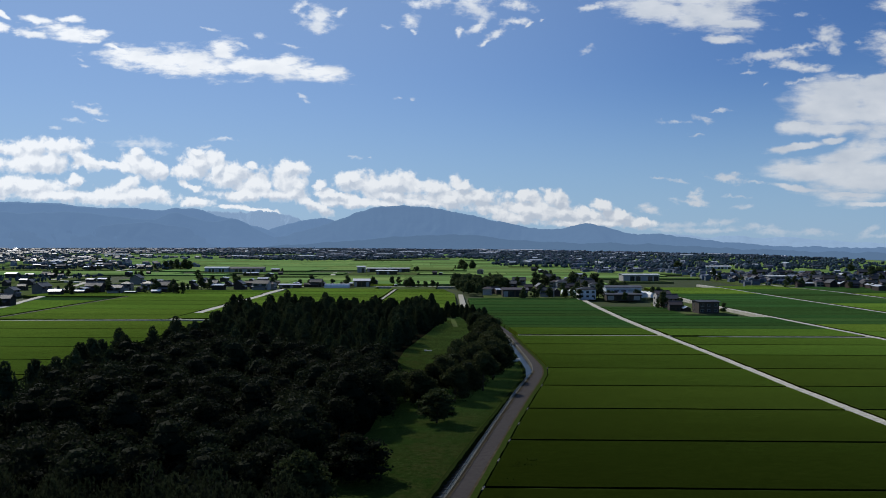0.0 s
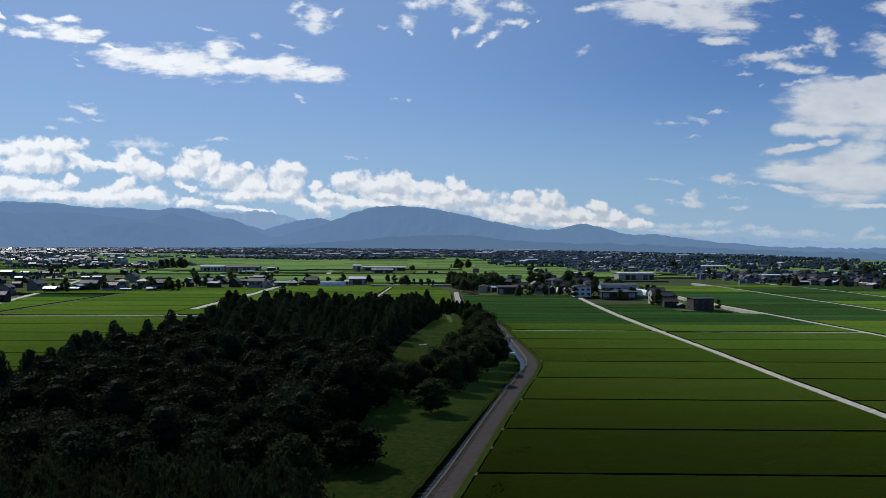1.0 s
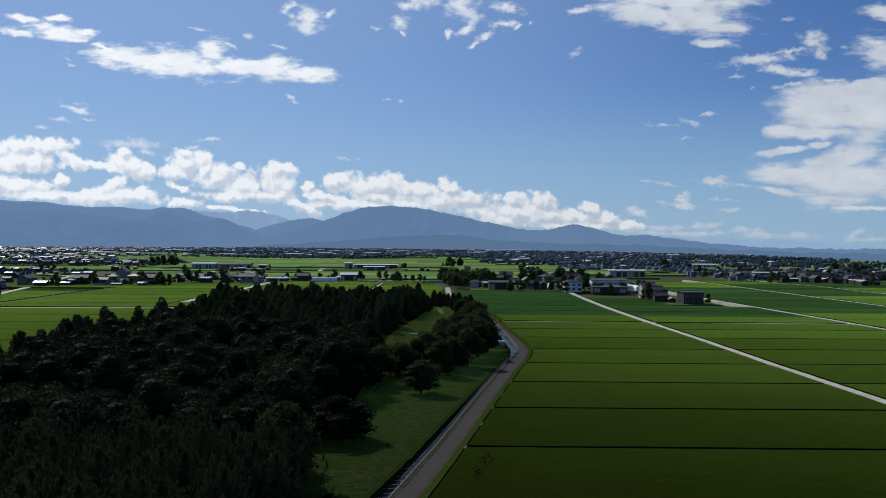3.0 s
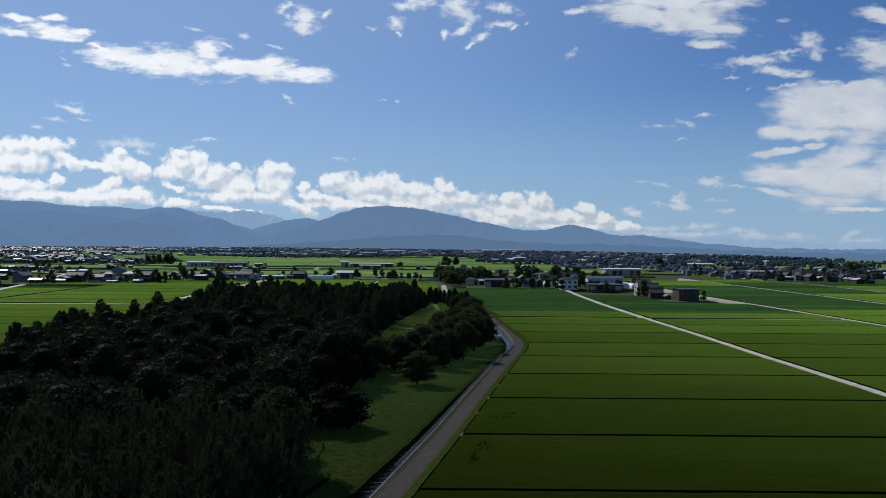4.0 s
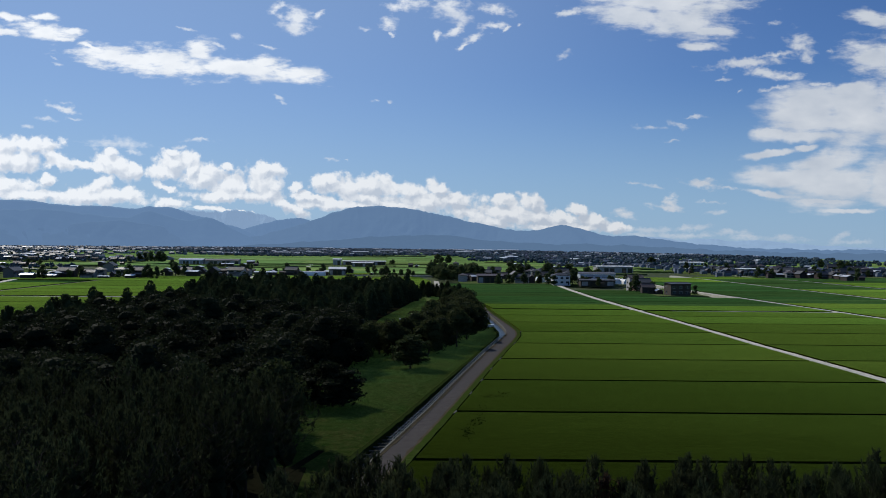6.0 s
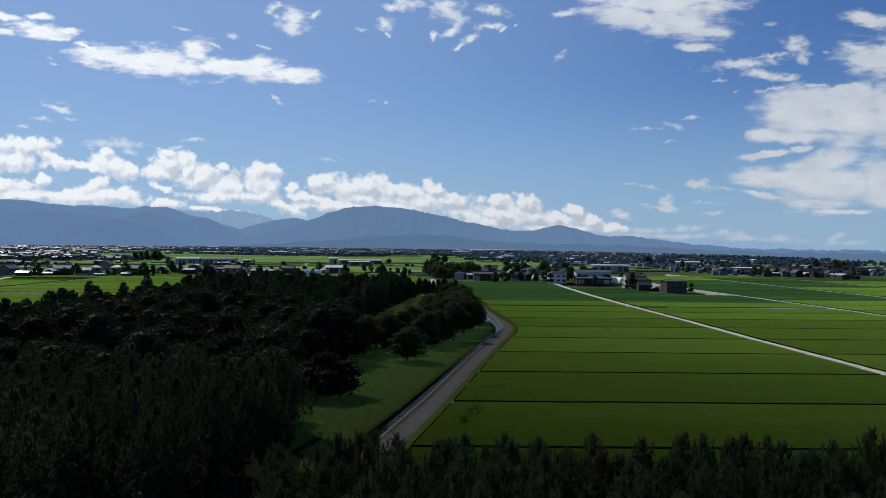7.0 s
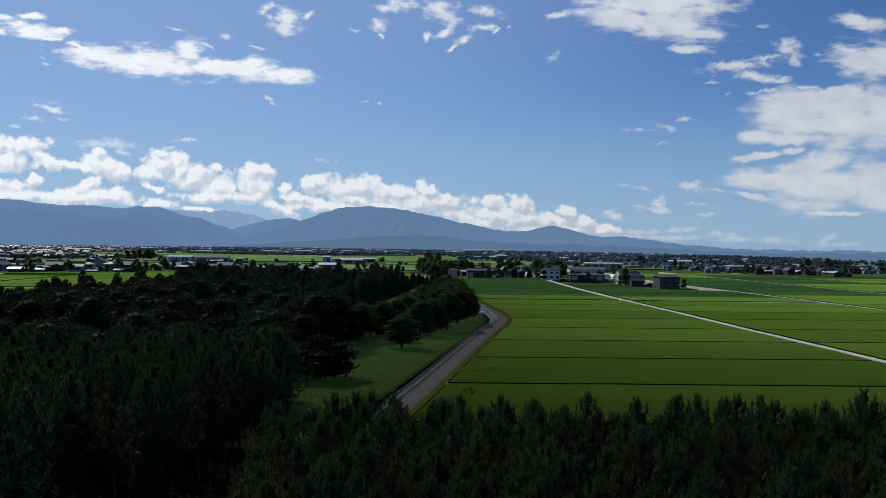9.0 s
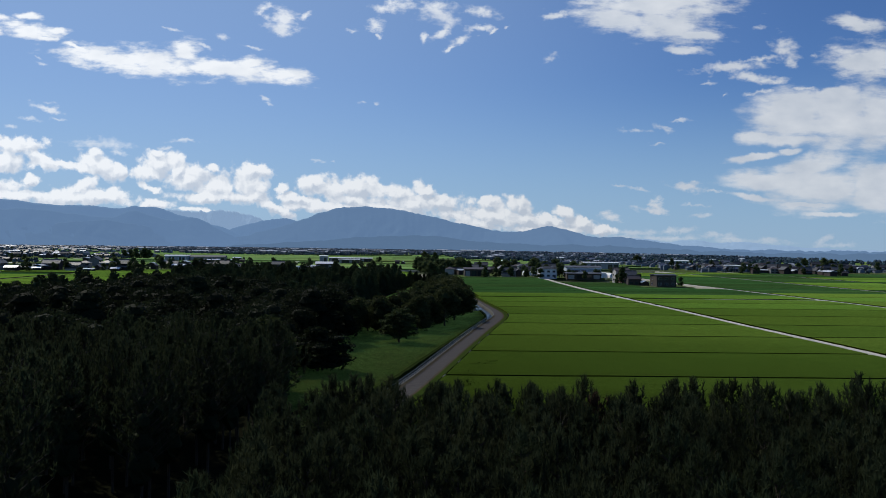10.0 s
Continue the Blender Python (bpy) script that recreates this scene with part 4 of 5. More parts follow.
def pine(seed, height, dead=False, blades=6, slim=0.075, wide=0.18):
    """A young pine: whorls of limbs that sweep upward, each ending in upright shoots."""
    rand = random.Random(seed)
    mat = RUST if dead else PINE
    t = thing("pine", "young rust-brown dying pine tree" if dead else "young dark pine tree with upright candle shoots", "tree", "pine belt")
    wood, cs, ss, ws = trunk_shape(height * 0.93, 0.13, rand, 0, 1, 0.5), [], [], []
    whorls = 9
    for i in range(whorls):
        u = i / (whorls - 1)
        z = height * (0.34 + 0.60 * u)
        reach = height * wide * (1 - u) ** 0.6 * rand.uniform(0.85, 1.15) + 0.2
        k = 6 if u < 0.8 else 4
        for j in range(k):
            b = 6.283 * (j + rand.uniform(-0.3, 0.3)) / k + i
            n = reach * rand.uniform(0.7, 1.15)
            end = Vector((n * math.cos(b), n * math.sin(b), z + n * 0.85))
            wood.tube((0, 0, z), end, 0.035, 0.015, 4)
            for m in range(7):
                w = rand.uniform(0.25, 1.05)
                q = Vector((0, 0, z)).lerp(end, w) + Vector((rand.gauss(0, 0.16), rand.gauss(0, 0.16), rand.gauss(0.05, 0.12)))
                cs.append(q), ss.append(rand.uniform(0.26, 0.44)), ws.append((math.cos(b) * 0.7 + rand.gauss(0, 0.5), math.sin(b) * 0.7 + rand.gauss(0, 0.5), 1.0))
            for m in range(3):
                cs.append(end + Vector((rand.gauss(0, 0.05), rand.gauss(0, 0.05), 0.1 + 0.24 * m))), ss.append(0.46), ws.append((0, 0, 1.5))
    for i in range(14):
        cs.append((rand.gauss(0, 0.07), rand.gauss(0, 0.07), height * (0.86 + 0.01 * i))), ss.append(0.44), ws.append((0, 0, 1.5))
    inner = Shape()
    for i in range(4):
        blob(inner, (0, 0, height * (0.36 + 0.13 * i)), height * min(wide, 0.2) * 0.47 * (1 - 0.2 * i), rand, 1.3, 6, 4)
    part("trunk", wood, BARK, t)
    part("crown", joined("crown", [inner.mesh("inner", mat), tuft_mesh("shoots", cs, ss, ws, mat, rand, blades, slim, 0.55)], mat), mat, t)
    return t


def layered(seed, height, spread, name, label, tiers, low, leaves, leaf, mat):
    """A tree whose long level limbs carry flat sprays of leaves in tiers."""
    rand = random.Random(seed)
    t = thing(name, label, "tree", "park trees")
    wood, lobes = Shape(), []
    wood.tube((0, 0, -0.1), (0.15, 0.1, height * 0.5), 0.034 * height, 0.02 * height, 8)
    wood.tube((0.15, 0.1, height * 0.5), (0.0, 0.0, height * 0.93), 0.02 * height, 0.006 * height, 7)
    for i in range(tiers):
        u = i / (tiers - 1)
        z = height * (low + (0.95 - low) * u)
        reach = spread * (math.sin(math.pi * (0.34 + 0.60 * u)) ** 0.8)
        k = max(3, round(7 * (1 - 0.55 * u)))
        for j in range(k):
            a = 6.283 * (j + rand.uniform(-0.3, 0.3)) / k + i * 1.3
            n = reach * rand.uniform(0.6, 1.12)
            end = Vector((n * math.cos(a), n * math.sin(a), z + rand.uniform(-0.05, 0.06) * height))
            wood.tube((0.1, 0.05, z - 0.07 * height), end, 0.011 * height, 0.003 * height, 5)
            for w in (0.55, 0.92):
                c = Vector((0, 0, z)).lerp(end, w) + Vector((rand.gauss(0, 0.25), rand.gauss(0, 0.25), rand.gauss(0, 0.15)))
                lobes.append((c, spread * rand.uniform(0.2, 0.33)))
    inner = Shape()
    for c, r in lobes:
        blob(inner, c, r * 0.72, rand, 0.34)
    cs, ss, ws = [], [], []
    for i in range(leaves):
        c, r = rand.choice(lobes)
        d = Vector((rand.gauss(0, 1), rand.gauss(0, 1), rand.gauss(0.3, 0.8))).normalized()
        cs.append(c + Vector((d.x * r, d.y * r, d.z * r * 0.42)) * rand.uniform(0.8, 1.15))
        ss.append(leaf * rand.uniform(0.6, 1.25)), ws.append((d.x, d.y, d.z * 0.3))
    part("trunk", wood, BARK, t)
    part("crown", joined("crown", [inner.mesh("inner", mat), tuft_mesh("leaves", cs, ss, ws, mat, rand, 1, 0.5, 0.6)], mat), mat, t)
    return t


def scatter(kinds, spots, rand, tall=(0.85, 1.15), grow=lambda x: 1.0):
    """Stands copies of the trees on the spots; the first of each kind takes a spot itself."""
    used = set()
    for x, y in spots:
        k = rand.randrange(len(kinds))
        s = rand.uniform(*tall) * grow(x)
        m = pose(x, y, 0, 0, 0, rand.uniform(0, 360)) @ Matrix.Diagonal((s * rand.uniform(0.9, 1.1), s * rand.uniform(0.9, 1.1), s, 1))
        if k in used:
            copy_thing(kinds[k], m).scale = m.to_scale()
        else:
            used.add(k)
            kinds[k].matrix_basis = m
    for k, tree in enumerate(kinds):
        if k not in used:
            for o in (*tree.children_recursive, tree):
                bpy.data.objects.remove(o)


def spots_in(test, x0, y0, x1, y1, gap, rand):
    """Uneven planting: a jittered grid, kept where test holds."""
    out, row, y = [], 0, y0
    while y < y1:
        x = x0 + (gap / 2 if row % 2 else 0)
        while x < x1:
            p = (x + rand.uniform(-0.36, 0.36) * gap, y + rand.uniform(-0.36, 0.36) * gap)
            if test(*p):
                out.append(p)
            x += gap
        y, row = y + gap * 0.87, row + 1
    return out


WOOD_Y = [40, 64, 76, 100, 112, 118, 145, 167, 205, 245, 299, 342, 380]
WOOD_EAST = [-19.5, -20, -23, -24, -20, -18.5, -18.5, -19, -21, -20.5, -15, -11.5, -14]
WEST_Y = [20, 110, 142, 170, 195, 213, 250, 290, 346, 380]
WEST_EDGE = [-96, -92, -95, -99, -99, -93, -95, -102, -109, -85]


def in_wood(x, y):
    return lerp(y, WEST_Y, WEST_EDGE) < x < lerp(y, WOOD_Y, WOOD_EAST) - 1.5


def is_cedar_land(x, y):
    edge = lerp(y, WEST_Y, WEST_EDGE)
    return y > 215 - 0.9 * (x + 60) * (x > -60) + 45 * noise.noise((x * 0.035, y * 0.035, 0)) or x < edge + 9 and y > 118 or noise.noise((x * 0.11, y * 0.11, 8.0)) > 0.42 and y > 130


ribbon("forest_floor", lambda y: lerp(y, WEST_Y, WEST_EDGE) - 3, lambda y: lerp(y, WOOD_Y, WOOD_EAST) - 0.5, [y for y in np.arange(48, 381, 6.0)], -0.3, 0.012, SHADED_FLOOR, "leaf-littered floor of the grove, tree shade put into its near-black colour", "forest floor")
ribbon("forest_floor_south", lambda y: -110.0, lambda y: canal_left(y) - 1.0 if y < 14 else lerp(y, [14, 20, 30, 46], [-12.5, -13, -14, -15]), [y for y in np.arange(-66, 49, 6.0)], -0.3, 0.012, SHADED_FLOOR, "needle-covered floor under pines, their shade put into its near-black colour", "forest floor")
ribbon("forest_floor_east", lambda y: road_right(y) + 1.1, lambda y: 88.0, [-66, -50, -30, -10, 0, 8, 15.5], GROUND_Z, 0.012, SHADED_FLOOR, "needle-covered floor under pines, their shade put into its near-black colour", "forest floor")
wr = random.Random(11)
cedars = [cedar(100 + i, h) for i, h in enumerate((9.2, 10.4, 9.8, 8.4, 11.0))]
scatter(cedars, spots_in(lambda x, y: in_wood(x, y) and is_cedar_land(x, y), -115, 120, -8, 384, 8.0, wr), wr, (0.84, 1.10), lambda x: lerp(x, [-80, -40], [1.14, 1.0]))
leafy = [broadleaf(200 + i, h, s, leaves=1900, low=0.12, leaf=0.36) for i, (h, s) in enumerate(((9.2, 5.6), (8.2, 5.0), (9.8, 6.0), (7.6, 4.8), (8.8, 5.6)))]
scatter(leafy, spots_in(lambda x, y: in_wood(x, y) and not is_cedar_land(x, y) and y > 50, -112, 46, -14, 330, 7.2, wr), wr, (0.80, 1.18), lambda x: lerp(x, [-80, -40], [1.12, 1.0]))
pines = [pine(300 + i, h) for i, h in enumerate((9.9, 9.3, 10.4, 8.8, 10.1))]


def pine_land(x, y):
    if abs(x) > 0.56 * (y + 56) + 4 or y < -20:
        return False
    if x > road_left(y) - 5:
        return y < 13.5 + 1.2 * math.sin(x * 0.4) and x > road_right(y) + 1.5
    path = lerp(y, [-20, 18, 46], [-27, -23, -18.5])
    gap = 0.9 if y < 26 else 0.0
    if x > path:
        return path + gap < x < canal_left(y) - 1.5 and y < lerp(x, [-24, -16, -13.5, -9], [50, 47, 27, 14]) + 1.5 * math.sin(x * 0.7)
    return x < path - gap and y < 48 + 2 * math.sin(x * 0.3)


scatter(pines, spots_in(lambda x, y: pine_land(x, y) and x > road_left(y) - 5, -10, -20, 46, 18, 2.5, wr), wr, (0.93, 1.05))
scatter([pine(310 + i, h, False, 4, 0.13, 0.235) for i, h in enumerate((11.4, 12.2, 11.8))], spots_in(lambda x, y: pine_land(x, y) and x < road_left(y) - 5, -62, -20, -10, 54, 4.2, wr), wr, (0.94, 1.06))
scatter([pine(390, 9.8, True)], [(12.5, 9.0), (14.0, 3.0)], wr, (0.95, 1.05))

# single trees of the park
lawn_tree = layered(401, 6.7, 4.2, "lawn_tree", "small single tree with level leafy tiers on the lawn", 6, 0.28, 3000, 0.3, LIT_ROW_LEAF)
lawn_tree.matrix_basis = pose(-5.9, 127.4, 0)
oak = layered(402, 6.5, 5.6, "spreading_tree", "broad spreading dark tree at the lawn edge", 6, 0.20, 5200, 0.36, LEAF)
oak.matrix_basis = pose(-17.5, 85.5, 0)
PARK = [(-21.5, 58, 9.5), (-10.5, 143, 7.4), (-14, 150, 7.0), (-7.5, 156, 7.0), (-16, 141, 7.2), (-3, 172, 8.5), (-2.5, 152, 7.4), (-6, 165, 7.6), (0.5, 160, 8.0), (4.5, 166, 8.5), (3, 180, 9.0), (7.5, 183, 9.0), (-1.5, 188, 9.0), (6, 196, 9.5), (10.5, 200, 8.0),
        (1, 204, 9.0), (9, 214, 9.0), (4, 222, 9.0), (10, 230, 8.5), (5.5, 238, 8.5), (10, 249, 8.5), (6.5, 260, 8.0), (9.5, 272, 8.0), (6, 283, 7.5), (8.5, 294, 7.0), (4, 303, 7.0)]
row_trees = [broadleaf(410 + i, 9.0, s, leaves=2800, low=0.06, leaf=0.36, mat=LIT_ROW_LEAF) for i, s in enumerate((5.6, 6.2, 5.2))]
for i, (x, y, h) in enumerate(PARK):
    m = pose(x, y, 0, 0, 0, 47 * i) @ Matrix.Diagonal((h / 8.2, h / 8.2, h / 8.2, 1))
    if i < 3:
        row_trees[i].matrix_basis = m
    else:
        copy_thing(row_trees[i % 3], m).scale = m.to_scale()
tips = [cedar(120 + i, h) for i, h in enumerate((8.0, 9.0))]
scatter(tips, [(-13.5, 330), (-16, 322), (-11, 338), (-17.5, 312), (-6, 366), (-2, 370), (-9, 372), (3, 345), (0.5, 352), (6, 335), (3, 326), (8, 322), (5, 314), (-4, 374)], wr, (0.75, 1.1))


# ---- far trees ----
def build_far_trees():
    rand = random.Random(21)
    s = Shape()

    def clump(x, y, h, wide):
        for _ in range(rand.randint(2, 5)):
            r = wide * rand.uniform(0.35, 0.65)
            top = h * rand.uniform(0.7, 1.0)
            blob(s, (x + rand.uniform(-wide, wide) * (1 + y / 1500), y + rand.uniform(-wide, wide) * 0.6, top * 0.5), r, rand, top * 0.52 / r, 5, 3)

    for x0, y0, x1, y1 in [HAMLETS[6]] + HAMLETS[9:11]:
        for _ in range(int((x1 - x0) * (y1 - y0) / 260)):
            clump(rand.uniform(x0, x1), rand.uniform(y0, y1), rand.uniform(2.5, 5.0), rand.uniform(1.6, 3.2))
    made = 0
    while made < 5600:
        y = 1000 + 3100 * rand.random() ** 0.8
        x = rand.uniform(-0.62, 0.62) * (y + 60)
        if x > 0 and math.hypot(x, y + 49) > lerp(math.degrees(math.atan2(x, y)), [-14, 5, 31], [4150, 3400, 1700]) - 320:
            continue
        if noise.noise((x * 0.003, y * 0.002, 5.0)) > (0.3 if y < 1500 else 0.1 if y < 2200 else -0.25) or x > 0.16 * y and y > 900 and rand.random() < 0.7:
            clump(x, y, rand.uniform(3, 7.5), rand.uniform(2, 5) * (1 + y / 3500))
            made += 1
    tagged(new("far_trees", s.mesh("far_trees", HAZED_TREES)), "bluish tree clumps scattered over the far plain, haze put into their colour", "trees", kind="stuff")


build_far_trees()


# ---- houses ----
def window(parent, x, y, z, w, h, facing, frame_mat=None):
    """A framed pane set on a wall; facing is the bearing of its outside in degrees (-90: towards -y)."""
    e = new("window")
    e.parent = parent
    e.matrix_basis = pose(x, y, z, 0, 0, facing + 90)
    fr = Shape()
    for a, b, c, d in ((-w / 2 - 0.08, -h / 2 - 0.08, w / 2 + 0.08, -h / 2), (-w / 2 - 0.08, h / 2, w / 2 + 0.08, h / 2 + 0.08), (-w / 2 - 0.08, -h / 2, -w / 2, h / 2), (w / 2, -h / 2, w / 2 + 0.08, h / 2), (-0.03, -h / 2, 0.03, h / 2)):
        fr.box(a, -0.07, b, c, 0.0, d)
    part("frame", fr, frame_mat or STEEL, e)
    part("pane", Shape().box(-w / 2, -0.03, -h / 2, w / 2, 0.0, h / 2), GLASS, e)


def house(label, w, d, h, rise, wall_mat, roof_mat, roof="gable", storeys=2, lean_to=True, seed=0, near=False):
    rand = random.Random(seed)
    t = thing("house", label, "house", "houses of the plain")
    walls = Shape().box(-w / 2, -d / 2, -0.6, w / 2, d / 2, h + 0.05)
    if roof == "gable":
        tiles = Shape().gable(w, d, h + 0.1, rise)
        tiles.box(-w / 2 - 0.6, -0.25, h + rise - 0.02, w / 2 + 0.6, 0.25, h + rise + 0.28, 0.08)
        part("roof", tiles, roof_mat, t)
        g = walls
        for s in (-1, 1):
            g.poly([(s * w / 2, -d / 2, h), (s * w / 2, d / 2, h), (s * w / 2, 0, h + rise * 0.97), (s * (w / 2 - 0.15), -d / 2, h), (s * (w / 2 - 0.15), d / 2, h), (s * (w / 2 - 0.15), 0, h + rise * 0.97)], [(0, 1, 2), (5, 4, 3), (0, 2, 5, 3), (1, 4, 5, 2)])
    elif roof == "hip":
        part("roof", Shape().hip(w, d, h + 0.25, rise), roof_mat, t)
    else:
        part("roof", Shape().box(-w / 2 - 0.25, -d / 2 - 0.25, h + 0.052, w / 2 + 0.25, d / 2 + 0.25, h + 0.35), roof_mat, t)
    part("wall", walls, wall_mat, t)
    if lean_to and storeys > 1:
        porch = part("porch", Shape().box(-w / 2 + 0.3, -d / 2 - 2.2, -0.6, w / 2 * 0.6, -d / 2 - 0.01, 2.5), wall_mat, t)
        a, b = -w / 2 - 0.2, w / 2 * 0.6 + 0.5
        r = Shape().poly([(a, -d / 2 - 2.8, 2.45), (b, -d / 2 - 2.8, 2.45), (b, -d / 2 - 0.02, 3.5), (a, -d / 2 - 0.02, 3.5), (a, -d / 2 - 2.8, 2.6), (b, -d / 2 - 2.8, 2.6), (b, -d / 2 - 0.02, 3.68), (a, -d / 2 - 0.02, 3.68)],
                         [(3, 2, 1, 0), (4, 5, 6, 7), (0, 1, 5, 4), (1, 2, 6, 5), (2, 3, 7, 6), (3, 0, 4, 7)])
        part("roof", r, roof_mat, porch)
    for s in range(storeys):
        z = 1.5 + 2.8 * s
        if z + 0.8 > h:
            break
        k = max(2, int(w / 3)) if near else 2
        for i in range(k):
            x = -w / 2 + w * (i + 0.5) / k
            if not (lean_to and storeys > 1 and s == 0):
                if near:
                    window(t, x, -d / 2, z, min(1.7, w / k * 0.6), 1.15, -90)
                else:
                    part("window", Shape().box(x - w / k * 0.32, -d / 2 - 0.05, z - 0.6, x + w / k * 0.32, -d / 2 - 0.002, z + 0.6, 0.0), GLASS, t)
        for sx, face in ((-1, 180), (1, 0)):
            if near:
                window(t, sx * w / 2, d * 0.18, z, 1.3, 1.05, face)
    part("door", Shape().box(w * 0.36, -d / 2 - 0.06, 0, w * 0.36 + 0.95, -d / 2 - 0.002, 2.05), TIMBER, t)
    return t


def hall(label, w, d, h, rise, wall_mat, roof_mat, bays):
    t = thing("hall", label, "farm hall", "halls of the plain")
    part("wall", Shape().box(-w / 2, -d / 2, -0.6, w / 2, d / 2, h + 0.03), wall_mat, t)
    part("roof", Shape().gable(w, d, h + 0.05, rise, 0.8, 0.25), roof_mat, t)
    for i in range(bays):
        x = -w / 2 + w * (i + 0.5) / bays
        part("shutter", Shape().box(x - w / bays * 0.36, -d / 2 - 0.08, 0, x + w / bays * 0.36, -d / 2 - 0.002, h * 0.72), GLASS if i % 3 else STEEL, t)
    g = Shape()
    for s in (-1, 1):
        g.poly([(s * w / 2, -d / 2, h), (s * w / 2, d / 2, h), (s * w / 2, 0, h + rise * 0.95), (s * (w / 2 - 0.2), -d / 2, h), (s * (w / 2 - 0.2), d / 2, h), (s * (w / 2 - 0.2), 0, h + rise * 0.95)], [(0, 1, 2), (5, 4, 3), (0, 2, 5, 3), (1, 4, 5, 2)])
    part("gable", g, wall_mat, t)
    return t


def greenhouse(w, length):
    t = thing("greenhouse", "white plastic film tunnel greenhouse beside the houses", "greenhouse", "greenhouses")
    s, k = Shape(), 10
    arc = [(-w / 2 * math.cos(math.pi * i / k), w * 0.55 * math.sin(math.pi * i / k) + 0.8 * (0 < i < k)) for i in range(k + 1)]
    vs = [(x, -length / 2, z) for x, z in arc] + [(x, length / 2, z) for x, z in arc]
    s.poly(vs, [(i, i + 1, k + 2 + i, k + 1 + i) for i in range(k)] + [tuple(range(k, -1, -1)), tuple(range(k + 1, 2 * k + 2))])
    part("film", s, FILM_SHEET, t)
    for j in range(5):
        y = -length / 2 + length * j / 4
        hoop = Shape()
        ring = [(x * q, y + e, z * q) for x, z in arc for q, e in ((1.0, -0.05), (1.0, 0.05), (1.02, 0.05), (1.02, -0.05))]
        hoop.poly(ring, [(4 * i + m, 4 * i + (m + 1) % 4, 4 * i + 4 + (m + 1) % 4, 4 * i + 4 + m) for i in range(k) for m in range(4)])
        part("hoop", hoop, STEEL, t)
    return t


def at(ob, x, y, turn):
    ob.matrix_basis = pose(x, y, 0, 0, 0, turn)
    return ob


KINDS = [
    house("large old farmhouse with dark glazed tile roof", 13, 8.5, 5.6, 2.6, PLASTER, TILE_DARK, "gable", 2, True, 1),
    house("two-storey house with grey hipped tile roof", 10, 8, 5.6, 2.0, PLASTER, TILE_DARK, "hip", 2, True, 2),
    house("timber-clad farmhouse with dark tile roof", 12, 8, 5.4, 2.8, TIMBER, TILE_DARK, "gable", 2, True, 3),
    house("low shed with pale metal roof", 9, 6, 3.0, 1.3, TIMBER, GLINT_METAL_ROOF, "gable", 1, False, 4),
    house("dark wooden storehouse with tile roof", 8, 6, 4.6, 2.0, TIMBER, TILE_BROWN, "gable", 2, False, 5),
    house("modern pale house with dark hipped roof", 9, 8, 5.6, 1.9, PLASTER, TILE_BROWN, "hip", 2, False, 6),
    # Pale roof colours of these two stand in for sun glint on tiles
    house("old farmhouse with a shallow roof, sun glint put into its pale colour", 12, 8, 4.8, 1.1, TIMBER, GLINT_METAL_ROOF, "gable", 2, False, 7),
    house("long low shed with a white roof colour that stands for sun glint", 13, 5, 2.6, 0.5, TIMBER, WHITE, "gable", 1, False, 8),
]
placed = set()


def stand(kind, x, y, turn, size=1.0):
    m = pose(x, y, 0, 0, 0, turn) @ Matrix.Diagonal((size, size, size, 1))
    if kind in placed:
        copy_thing(KINDS[kind], m).scale = m.to_scale()
    else:
        placed.add(kind)
        KINDS[kind].matrix_basis = m


# the two houses by the east lane
at(house("dark brown two-storey timber house beside the fields", 11, 9, 6.2, 0.4, TIMBER, TILE_DARK, "gable", 2, False, 20, True), 126, 402, 8)
at(house("reddish house with grey tile roof beside a lane", 9, 7, 5.2, 2.0, PINKISH, TILE_DARK, "gable", 2, False, 21, True), 116, 441, 5)
at(house("pale upper house with brown tile roof", 8, 7, 7.2, 1.5, PLASTER, TILE_BROWN, "gable", 2, False, 22, True), 114.5, 452, 5)
stand(4, 113, 415, 0, 0.8)
stand(3, 118.5, 412, 90, 0.6)
# factory hamlet
at(hall("pale blue sheet-metal workshop with a lower grey front", 23, 14, 7.2, 0.9, BLUEWALL, TILE_DARK, 5), 104, 522, 0)
at(hall("dark low workshop with flat grey roof", 22, 10, 3.6, 0.7, TIMBER, TILE_DARK, 4), 101, 503, 0)
part("fascia", Shape().box(-11.9, -7.6, 6.3, 11.9, -7.02, 7.0), WHITE, bpy.data.objects["hall"], "white fascia band")
part("fascia", Shape().box(-4.0, -7.5, 3.6, 11.8, -7.03, 4.3), WHITE, bpy.data.objects["hall"], "white fascia band")
at(hall("long grey-brown storehouse with shallow roof", 17, 8, 5.0, 1.0, TIMBER, TILE_BROWN, 4), 33, 530, 3)
g = greenhouse(4.6, 20)
g.matrix_basis = pose(70, 552, 0)
for i in range(2):
    copy_thing(g, pose(75.2 + 5.2 * i, 551, 0))
for i in range(3):
    copy_thing(g, pose(117 + 6 * i, 531, 0, 0, 0, 12))
at(house("white two-storey house with a white balcony wall", 11, 8, 5.8, 1.6, WHITE, TILE_DARK, "hip", 2, False, 23, True), 79, 513, 6)
